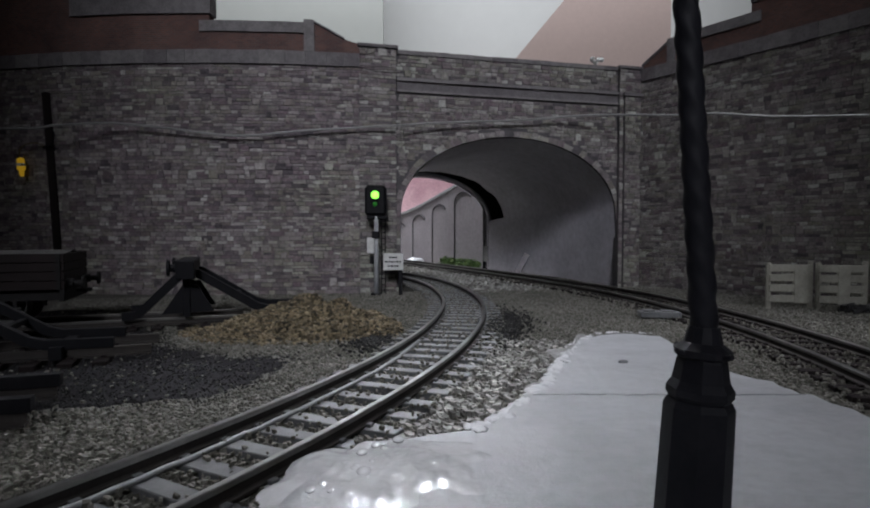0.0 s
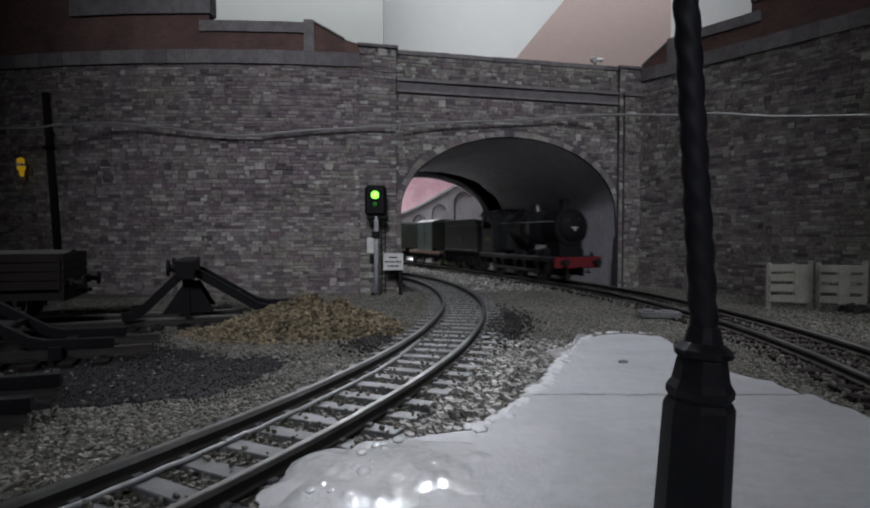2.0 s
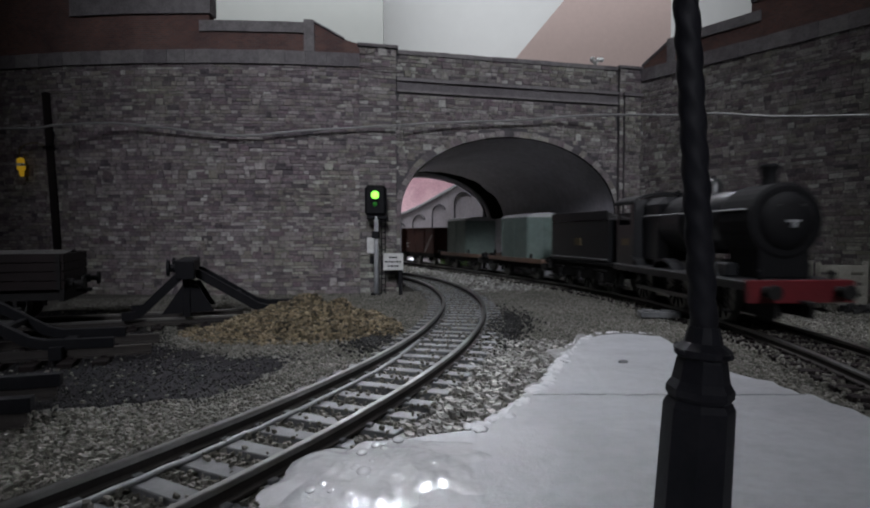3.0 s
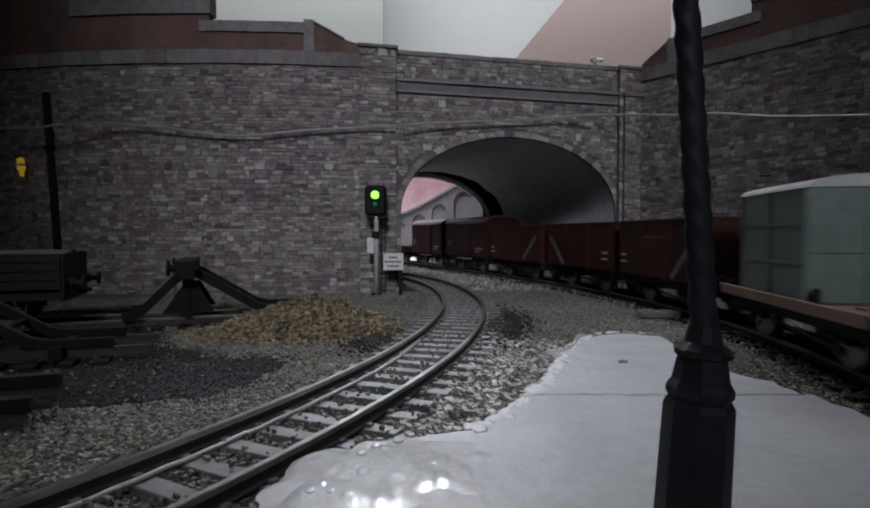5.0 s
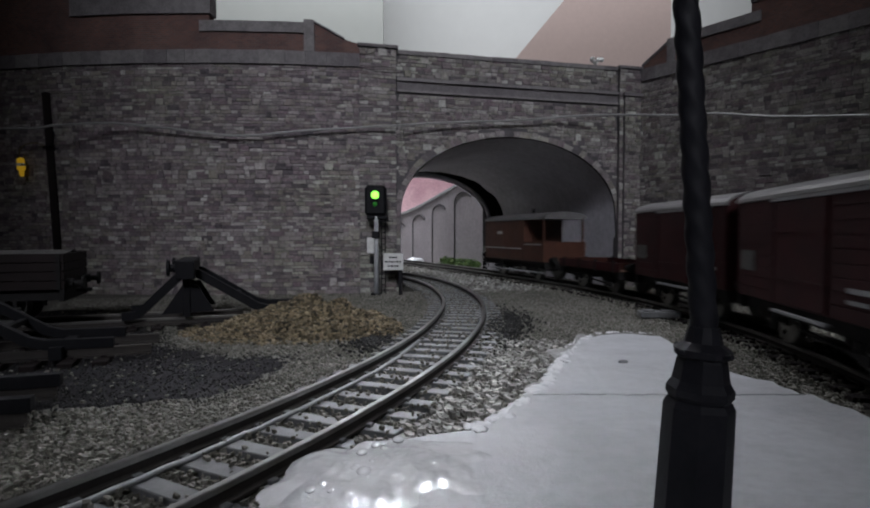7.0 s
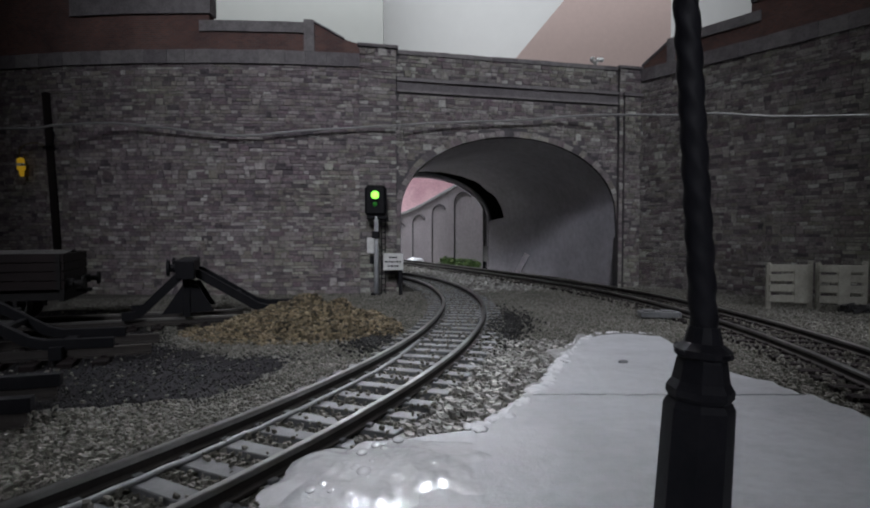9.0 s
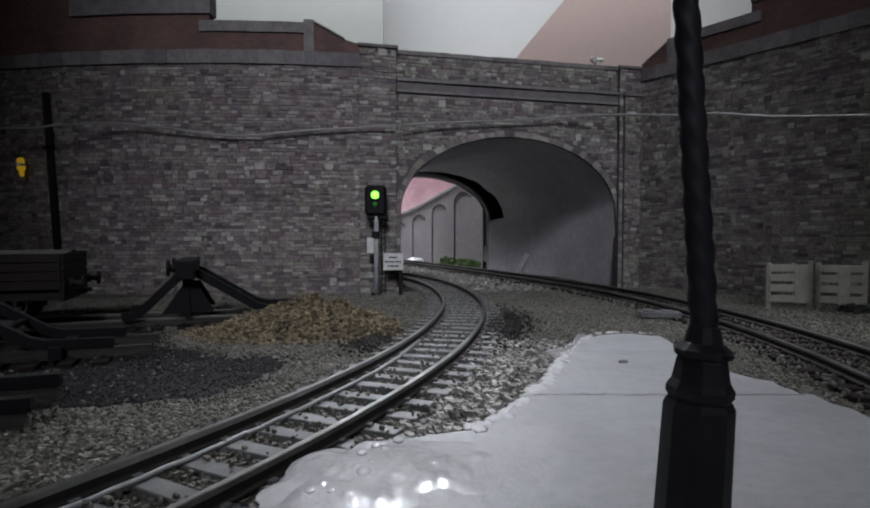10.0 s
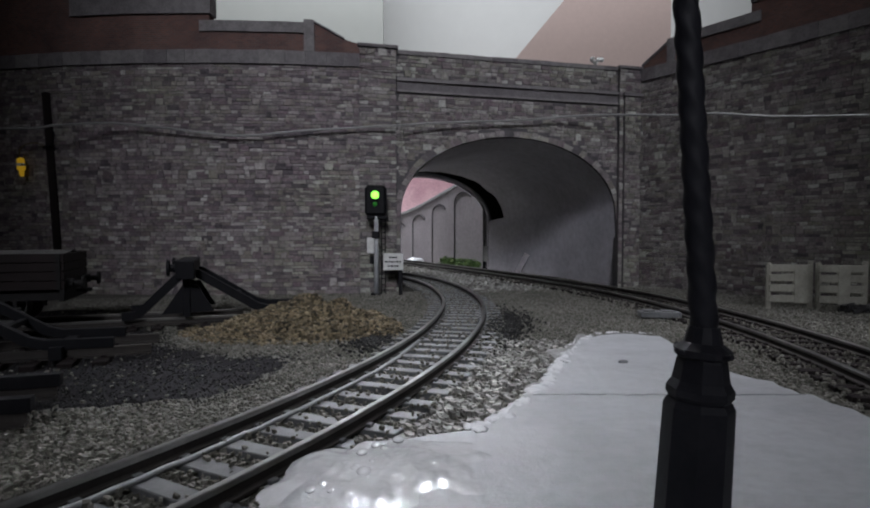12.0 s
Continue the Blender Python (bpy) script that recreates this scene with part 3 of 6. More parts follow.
        if all(q in cells for q in quad):
            bm.faces.new([cells[q] for q in quad])
    for (i, j), vert in cells.items():
        if any((i + a, j + b) not in cells for a in (-1, 0, 1) for b in (-1, 0, 1)):
            vert.co.z -= 1.1
    tagged(part("plaster_slurry", bm, M_SLURRY, smooth=True), "thin grey plaster slurry spilt over the ballast", "plaster", kind="structure")
    # a hairline laid on the plaster, drawn for the shade inside a crack
    pts = [(17 + k * 1.6, 100 + 1.2 * noise.noise(Vector((k * 0.6, 0, 2))), 0) for k in range(33)]
    pts = [(x, y, platform_z(y) + 0.1) for x, y, _ in pts]
    tagged(part("plaster_joint", tube(bmesh.new(), pts, 0.13, 5), M_GREY), "thin line drawn for the shade of a crack across the plaster platform", "joint line", kind="structure")


build_platform_side()


def build_heap():
    rng = random.Random(21)
    places = []
    def rise(x, y):
        r = math.hypot((x + 48) / 33, (y - 187) / 23)
        peak = max(0, 1 - math.hypot((x + 43) / 33, (y - 190) / 24))
        lump = 1 + 0.45 * noise.noise(Vector((x / 8, y / 8, 0))) + 0.2 * noise.noise(Vector((x / 3, y / 3, 4)))
        return r, 10.6 * peak ** 0.85 * lump
    while len(places) < 9000:
        r, a = rng.random() ** 0.55 * 1.12, rng.uniform(0, 2 * math.pi)
        x, y = -48 + 33 * r * math.cos(a), 187 + 23 * r * math.sin(a)
        if r > 0.92 and rng.random() < 0.6:
            continue
        places.append((x, y, GROUND_Z + 0.2 + rise(x, y)[1] + rng.uniform(-0.3, 0.5)))
    bm = bmesh.new()
    rings = []
    for r in (1.0, 0.85, 0.7, 0.55, 0.4, 0.25, 0.1):
        ring = []
        for k in range(40):
            x, y = -48 + 33 * r * math.cos(k * math.pi / 20), 187 + 23 * r * math.sin(k * math.pi / 20)
            ring.append(bm.verts.new((x, y, GROUND_Z - 0.3 + rise(x, y)[1])))
        rings.append(ring)
    for p, q in zip(rings, rings[1:]):
        for k in range(40):
            bm.faces.new((p[k], p[(k + 1) % 40], q[(k + 1) % 40], q[k]))
    bm.faces.new(rings[-1])
    pile = tagged(part("gravel_heap", bm, M_HEAP), "heap of yellow-brown gravel beside the track", "gravel heap")
    stones = chips("gravel", places, 1.35, M_HEAP, "loose yellow-brown stones", 8)
    stones.parent = pile
    del stones["category"]


build_heap()


# ---------------------------------------------------------------- stone walls
STONE_F = [(4, 5, 6, 7), (0, 1, 5, 4), (1, 2, 6, 5), (2, 3, 7, 6), (3, 0, 4, 7)]


def stone_corners(rng):
    """An uneven block: back corners, then front corners, in a unit box."""
    v = [(-.5, 0, -.5), (.5, 0, -.5), (.5, 0, .5), (-.5, 0, .5)]
    for x, z in ((-1, -1), (1, -1), (1, 1), (-1, 1)):
        v.append((x * (0.475 - 0.05 * rng.random()), -1 + 0.45 * rng.random(), z * (0.46 - 0.13 * rng.random())))
    return v


def unit_stones(material):
    made = []
    rng = random.Random(2)
    for _ in range(10):
        data = bpy.data.meshes.new("stone")
        data.from_pydata(stone_corners(rng), [], STONE_F)
        data.materials.append(material)
        made.append(data)
    return made


STONES, MOSSY_STONES = unit_stones(M_STONE_O), unit_stones(M_MOSSY_O)


class Path:
    """A line on the plan, walked by its length."""

    def __init__(self, pts):
        self.pts = [Vector((*p, 0)) for p in pts]
        self.cum = [0.0]
        for a, b in zip(self.pts, self.pts[1:]):
            self.cum.append(self.cum[-1] + (b - a).length)
        self.length = self.cum[-1]

    def at(self, s):
        i = 0
        while i < len(self.pts) - 2 and s > self.cum[i + 1]:
            i += 1
        a, b = self.pts[i], self.pts[i + 1]
        way = (b - a).normalized()
        return a + way * (s - self.cum[i]), way


def wall_strip(bm, path, tops, z0, front, back):
    """A thick wall along a path. tops: (way, height) rows; front and back: millimetres before and behind the line."""
    cuts = sorted({s for s, _ in tops} | {c for c in path.cum if tops[0][0] < c < tops[-1][0]})
    def top(s):
        for (a, za), (b, zb) in zip(tops, tops[1:]):
            if a <= s <= b and b > a:
                return za + (zb - za) * (s - a) / (b - a)
        return tops[-1][1]
    prev = None
    for s in cuts:
        p, w = path.at(s)
        n = Vector((w.y, -w.x, 0))
        cur = [bm.verts.new(p + n * front + Vector((0, 0, z0))), bm.verts.new(p + n * front + Vector((0, 0, top(s)))), bm.verts.new(p - n * back + Vector((0, 0, top(s)))), bm.verts.new(p - n * back + Vector((0, 0, z0)))]
        if prev:
            for k in range(4):
                bm.faces.new((prev[k], prev[(k + 1) % 4], cur[(k + 1) % 4], cur[k]))
        else:
            bm.faces.new(cur)
        prev = cur
    bm.faces.new(prev[::-1])
    bmesh.ops.recalc_face_normals(bm, faces=bm.faces)
    return bm


def stone_rows(length, z0, z1, rng, keep=lambda s, z, w, h: True, low=1.2, high=2.6, wide=(2.2, 6.6)):
    """Random coursed rubble: centre s, centre z, width, height."""
    rows, z = [], z0
    while z < z1 - 0.8:
        h = min(rng.uniform(low, high), z1 - z)
        s = -rng.uniform(0, 4)
        while s < length:
            w = rng.uniform(*wide) if rng.random() > 0.08 else rng.uniform(wide[1], wide[1] * 1.4)
            a, b = max(s, 0), min(s + w, length)
            tall = rng.random()
            if b - a > 1.2 and keep((a + b) / 2, z + h / 2, b - a, h):
                if tall < 0.16 and h > 1.9:
                    rows.append(((a + b) / 2, z + h * 0.27, b - a, h * 0.5))
                    rows.append(((a + b) / 2, z + h * 0.77, b - a, h * 0.5))
                else:
                    rows.append(((a + b) / 2, z + h / 2, b - a, h))
            s += w
        z += h
    for s, z, w, h in list(rows):
        if rng.random() < 0.09 and z + h < z1 - 1 and keep(s, z + h, w, h * 2.4):
            rows.append((s, z + h * 0.45, min(w, 6.5) * rng.uniform(0.7, 1), h * 1.9))
    return rows


def lay_stones(path, rows, parent, front, rng, chosen, mossy=True):
    """The stones of a wall: those of the chosen stretch one by one, the rest in one mesh."""
    verts, faces, count = [], [], 0
    for s, z, w, h in rows:
        p, way = path.at(s)
        n = Vector((way.y, -way.x, 0))
        depth = rng.uniform(0.2, 0.55) if h < 3.2 else rng.uniform(0.65, 0.85)
        m = Matrix(((way.x, -n.x, 0, 0), (way.y, -n.y, 0, 0), (0, 0, 1, 0), (0, 0, 0, 1)))
        m.translation = p + n * front + Vector((0, 0, z))
        size = Matrix.Diagonal((w - rng.uniform(0.06, 0.3), depth, h - rng.uniform(0.06, 0.3), 1))
        tilt = pose(0, 0, 0, rng.uniform(-1.5, 1.5), rng.uniform(-0.8, 0.8), rng.uniform(-1, 1))
        if chosen(s, z) and count < 300:
            count += 1
            ob = new("stone", rng.choice(MOSSY_STONES if mossy else STONES))
            ob.parent = parent
            full = m @ tilt @ size
            ob.matrix_basis = Matrix.Translation(full.translation * K) @ (full.to_3x3() * K).to_4x4()
        else:
            base = len(verts)
            full = m @ tilt @ size
            verts += [tuple((full @ Vector(v)) * K) for v in stone_corners(rng)]
            faces += [tuple(i + base for i in f) for f in STONE_F]
    data = bpy.data.meshes.new("stonework")
    data.from_pydata(verts, [], faces)
    data.materials.append(M_MOSSY_I if mossy else M_STONE_I)
    rest = tagged(new("stonework", data), kind="stuff")
    rest.parent = parent


LEFT_PATH = Path([(-340, 330), (-300, 322), (-245, 311), (-200, 303), (-160, 299), (-115, 298), (-80, 300), (-41, 305)])
BRIDGE_A, BRIDGE_B = Vector((-41, 308, 0)), Vector((127, 348, 0))
BRIDGE_PATH = Path([(-41, 308), (127, 348)])
RIGHT_PATH = Path([(127, 348), (268, 152.6)])
COPE_Z = 119.5


def coping_row(path, s0, s1, z0, z1, front, back, parent, rng, name="coping_stone"):
    """A row of separate coping blocks."""
    s = s0
    while s < s1 - 1:
        w = min(rng.uniform(9, 15), s1 - s)
        bm = bmesh.new()
        wall_strip(bm, path, [(s + 0.06, z1 + rng.uniform(-.15, .15)), (s + w - 0.06, z1 + rng.uniform(-.15, .15))], z0, front + rng.uniform(-.15, .15), back)
        part(name, bm, M_COPING_O, parent)
        s += w


def slope_row(path, s0, s1, za, zb, thick, front, back, parent):
    """A coping slab that may slope."""
    bm = bmesh.new()
    p = [(s0, za), (s1, zb)]
    lo = wall_strip(bm, path, p, min(za, zb) - thick, front, back) if abs(za - zb) < 0.1 else None
    if lo is None:
        cor = []
        for s, z in p:
            q, w = path.at(s)
            n = Vector((w.y, -w.x, 0))
            cor.append([bm.verts.new(q + n * front + Vector((0, 0, z - thick))), bm.verts.new(q + n * front + Vector((0, 0, z))), bm.verts.new(q - n * back + Vector((0, 0, z))), bm.verts.new(q - n * back + Vector((0, 0, z - thick)))])
        for k in range(4):
            bm.faces.new((cor[0][k], cor[0][(k + 1) % 4], cor[1][(k + 1) % 4], cor[1][k]))
        bm.faces.new(cor[0][::-1]), bm.faces.new(cor[1])
        bmesh.ops.recalc_face_normals(bm, faces=bm.faces)
    part("coping_slab", bm, M_COPING_O, parent)


def build_left_wall():
    rng = random.Random(31)
    L = LEFT_PATH.length
    wall = thing("wall_left", "tall grey-purple rubble stone retaining wall with coping", "stone wall", kind="structure")
    part("wall_core", wall_strip(bmesh.new(), LEFT_PATH, [(0, COPE_Z), (L, COPE_Z)], -8, 0, 9), M_MORTAR, wall)
    lay_stones(LEFT_PATH, stone_rows(L, -5, COPE_Z, rng), wall, 0, rng, lambda s, z: L - 75 < s and 10 < z < 90, False)
    coping_row(LEFT_PATH, 0, L, COPE_Z, COPE_Z + 7.2, 1.6, 10, wall, rng)
    top = [(0, 170), (L - 155, 170), (L - 155, 146), (L - 79, 146), (L - 79, 137), (L - 29.5, 137), (L - 24, 142), (L - 8, 134), (L, 132)]
    for (a, za), (b, zb) in zip(top, top[1:]):
        if b > a and za != 137 or zb == 137 and b > a:
            part("brick_parapet", wall_strip(bmesh.new(), LEFT_PATH, [(a, za), (b, zb)], COPE_Z + 7.2, 0.2, 6), M_BRICK, wall, "dark red brick parapet")
    slope_row(LEFT_PATH, L - 84, L - 29.6, 141.9, 141.9, 5.6, 1.3, 7, wall)
    slope_row(LEFT_PATH, L - 155, L - 78, 157, 157, 11.5, 1.5, 7, wall)
    slope_row(LEFT_PATH, L - 24, L - 8, 143, 135, 1.0, 1.0, 7, wall)
    part("parapet_pier", wall_strip(bmesh.new(), LEFT_PATH, [(L - 29.5, 143.4), (L - 24, 143.4)], COPE_Z + 7.2, 1.6, 6), M_COPING_O, wall)


def build_right_wall():
    rng = random.Random(37)
    L = RIGHT_PATH.length
    wall = thing("wall_right", "tall grey rubble stone retaining wall running beside the outer track", "stone wall", kind="structure")
    z = 123.0
    part("wall_core", wall_strip(bmesh.new(), RIGHT_PATH, [(0, z), (L, z)], -8, 0, 9), M_MORTAR, wall)
    lay_stones(RIGHT_PATH, stone_rows(L, -5, z, rng), wall, 0, rng, lambda s, h: 40 < s < 115 and 12 < h < 95)
    coping_row(RIGHT_PATH, 0, L, z, z + 7.5, 1.4, 10, wall, rng)
    top = [(0, 131), (2, 132), (19, 141.5), (24, 141.5), (24, 140), (66, 140), (66, 150), (L, 150)]
    for (a, za), (b, zb) in zip(top, top[1:]):
        if b > a:
            part("brick_parapet", wall_strip(bmesh.new(), RIGHT_PATH, [(a, za), (b, zb)], z + 7.5, 0.2, 6), M_BRICK, wall, "dark red brick parapet")
    slope_row(RIGHT_PATH, 2, 19, 133.4, 143, 1.5, 1.0, 7, wall)
    slope_row(RIGHT_PATH, 24.2, 71, 144.5, 144.5, 5.4, 1.3, 7, wall)
    slope_row(RIGHT_PATH, 66, L, 157, 157, 7.5, 1.3, 7, wall)
    part("parapet_pier", wall_strip(bmesh.new(), RIGHT_PATH, [(19, 144), (24, 144)], z + 7.5, 1.6, 6), M_COPING_O, wall)


# the bridge: its opening along the face
OPEN_C, OPEN_W, SPRING, RISE = 89.6, 67.3, 42.0, 44.0


def arch_pts(n=28):
    """(way, height) rows of the opening from the left foot over the crown to the right foot."""
    rows = [(OPEN_C - OPEN_W - 0.8, -6), (OPEN_C - OPEN_W, 15)]
    for k in range(n + 1):
        a = math.pi - math.pi * k / n
        rows.append((OPEN_C + OPEN_W * math.cos(a), SPRING + RISE * math.sin(a)))
    rows += [(OPEN_C + OPEN_W + 2.2, 15), (OPEN_C + OPEN_W + 4.5, -6)]
    return rows


def in_opening(s, z, grow=0.0):
    if z < SPRING:
        return abs(s - OPEN_C) < OPEN_W + grow + (4.5 * (SPRING - z) / 48 if s > OPEN_C else 0)
    return ((s - OPEN_C) / (OPEN_W + grow)) ** 2 + ((z - SPRING) / (RISE + grow)) ** 2 < 1


def bridge_point(s, z, front=0.0):
    p, w = BRIDGE_PATH.at(s)
    return p + Vector((w.y, -w.x, 0)) * front + Vector((0, 0, z))


def build_bridge():
    rng = random.Random(41)
    L = BRIDGE_PATH.length
    top = 129.0
    bridge = thing("road_bridge", "grey stone road bridge with a wide elliptical arch over two tracks", "bridge", kind="structure")
    # face slab with the opening through it
    bm = bmesh.new()
    rows = arch_pts()
    outer = []
    for s, z in rows:
        if z <= SPRING:
            outer.append((0 if s < OPEN_C else L, z))
        else:
            f = (s - (OPEN_C - OPEN_W)) / (2 * OPEN_W)
            outer.append((f * L, top))
    for front in (0.0, -7.0):
        a = [bm.verts.new(bridge_point(s, z, front)) for s, z in rows]
        b = [bm.verts.new(bridge_point(s, z, front)) for s, z in outer]
        for k in range(len(rows) - 1):
            bm.faces.new((a[k], a[k + 1], b[k + 1], b[k]))
        if front == 0.0:
            a0, b0 = a, b
    for u, v in ((a0, a), (b0, b)):
        for k in range(len(rows) - 1):
            bm.faces.new((u[k], u[k + 1], v[k + 1], v[k]))
    bmesh.ops.recalc_face_normals(bm, faces=bm.faces)
    part("face_slab", bm, M_MORTAR, bridge)
    rows = stone_rows(L, -5, top, rng, lambda s, z, w, h: not (in_opening(s - w / 2, z, 3.7) or in_opening(s + w / 2, z, 3.7) or in_opening(s, z - h / 2, 3.7)) and not (s < 20 or s > 158) and not 107.5 < z < 116.5)
    lay_stones(BRIDGE_PATH, rows, bridge, 0, rng, lambda s, z: 20 < s < 158 and z > 84)
    # voussoirs round the opening
    n = 38
    ring = [math.pi * k / n for k in range(n + 1)]
    ring = [ring[0]] + [a + rng.uniform(-0.025, 0.025) for a in ring[1:-1]] + [ring[-1]]
    for a, b in zip(ring, ring[1:]):
        bm = bmesh.new()
        quad = []
        deep = rng.uniform(2.8, 4.6)
        for ang, grow in ((a + 0.002, 0.0), (b - 0.002, 0.0), (b - 0.002, deep), (a + 0.002, deep)):
            quad.append((OPEN_C + (OPEN_W + grow) * math.cos(ang), SPRING + (RISE + grow) * math.sin(ang)))
        lo = [bm.verts.new(bridge_point(s, z, -2.0)) for s, z in quad]
        hi = [bm.verts.new(bridge_point(s, z, 0.2 + rng.uniform(0, .35))) for s, z in quad]
        bm.faces.new(hi), bm.faces.new(lo[::-1])
        for k in range(4):
            bm.faces.new((lo[k], lo[(k + 1) % 4], hi[(k + 1) % 4], hi[k]))
        bmesh.ops.recalc_face_normals(bm, faces=bm.faces)
        part("voussoir", bm, M_MOSSY_O, bridge)
    # jamb blocks
    for side in (-1, 1):
        z = -5.0
        while z < SPRING - 0.5:
            h = rng.uniform(3.0, 4.2)
            lean = lambda q: OPEN_C + side * (OPEN_W + (4.5 * max(0, SPRING - q) / 48 if side > 0 else 0.3))
            bm = bmesh.new()
            s0 = lean(z)
            s1 = s0 + side * rng.uniform(4, 7)
            wall_strip(bm, BRIDGE_PATH, [(min(s0, s1), min(z + h, SPRING) - .2), (max(s0, s1), min(z + h, SPRING) - .2)], z, 0.6, 1.5)
            part("jamb_stone", bm, M_MOSSY_O, bridge)
            z += h
    # string course and its shadow mould
    part("string_course", wall_strip(bmesh.new(), BRIDGE_PATH, [(20, 116), (159, 116)], 114.2, 2.2, 1), M_COPING_O, bridge, "projecting grey string course")
    part("string_band", wall_strip(bmesh.new(), BRIDGE_PATH, [(20, 114.1), (159, 114.1)], 109.5, 0.8, 1), M_COPING_O, bridge)
    part("string_fillet", wall_strip(bmesh.new(), BRIDGE_PATH, [(20, 109.4), (159, 109.4)], 108.2, 1.5, 1), M_COPING_O, bridge)
    # parapet capping
    s = 20.0
    while s < 158:
        w = min(rng.uniform(10, 17), 159 - s)
        part("capping_stone", wall_strip(bmesh.new(), BRIDGE_PATH, [(s + .1, top + 2.4 + rng.uniform(-.2, .2)), (s + w - .1, top + 2.4 + rng.uniform(-.2, .2))], top, 1.0, 8), M_COPING_O, bridge)
        s += w
    # two piers of coursed stone
    for a, b, ztop, out in ((-1.0, 19.5, 132.5, 3.4), (157.5, 172, 131.5, 3.0)):
        pier = part("pier", wall_strip(bmesh.new(), BRIDGE_PATH, [(a, ztop - 1.5), (b, ztop - 1.5)], -8, out - 0.5, 3), M_MORTAR, bridge, "square stone pier")
        rows = stone_rows(b - a, -5, ztop - 1.5, rng, wide=(4, 9.0))
        sub = Path([tuple((BRIDGE_PATH.at(a)[0])[:2]), tuple((BRIDGE_PATH.at(b)[0])[:2])])
        lay_stones(sub, rows, pier, out - 0.5, rng, lambda s, z: False)
        part("pier_cap", wall_strip(bmesh.new(), BRIDGE_PATH, [(a - 0.8, ztop), (b + 0.8, ztop)], ztop - 1.6, out + 0.9, 4), M_COPING_O, pier)
    low = part("lower_pilaster", wall_strip(bmesh.new(), BRIDGE_PATH, [(160, 113), (171, 113)], -8, 4.4, 1), M_MORTAR, bridge)
    sub = Path([tuple((BRIDGE_PATH.at(160)[0])[:2]), tuple((BRIDGE_PATH.at(171)[0])[:2])])
    lay_stones(sub, stone_rows(11, -5, 112.6, rng, wide=(3, 6.5)), low, 4.4, rng, lambda s, z: False)
    part("pilaster_cap", wall_strip(bmesh.new(), BRIDGE_PATH, [(159, 114.8), (172, 114.8)], 113, 5.6, 1), M_COPING_O, low)
    # road deck on top
    bm = bmesh.new()
    pts = [(-41, 315), (125, 355), (85, 520), (-110, 470)]
    lo = [bm.verts.new((x, y, 96)) for x, y in pts]
    hi = [bm.verts.new((x, y, 104)) for x, y in pts]
    bm.faces.new(lo[::-1]), bm.faces.new(hi)
    for k in range(4):
        bm.faces.new((lo[k], lo[(k + 1) % 4], hi[(k + 1) % 4], hi[k]))
    part("road_deck", bm, M_DARK, bridge)


FAR_L, FAR_R = Vector((-73, 466, 0)), Vector((49, 520, 0))


def far_point(f, z, back=0.0):
    p = FAR_L.lerp(FAR_R, f)
    w = (FAR_R - FAR_L).normalized()
    return p + Vector((-w.y, w.x, 0)) * back + Vector((0, 0, z))


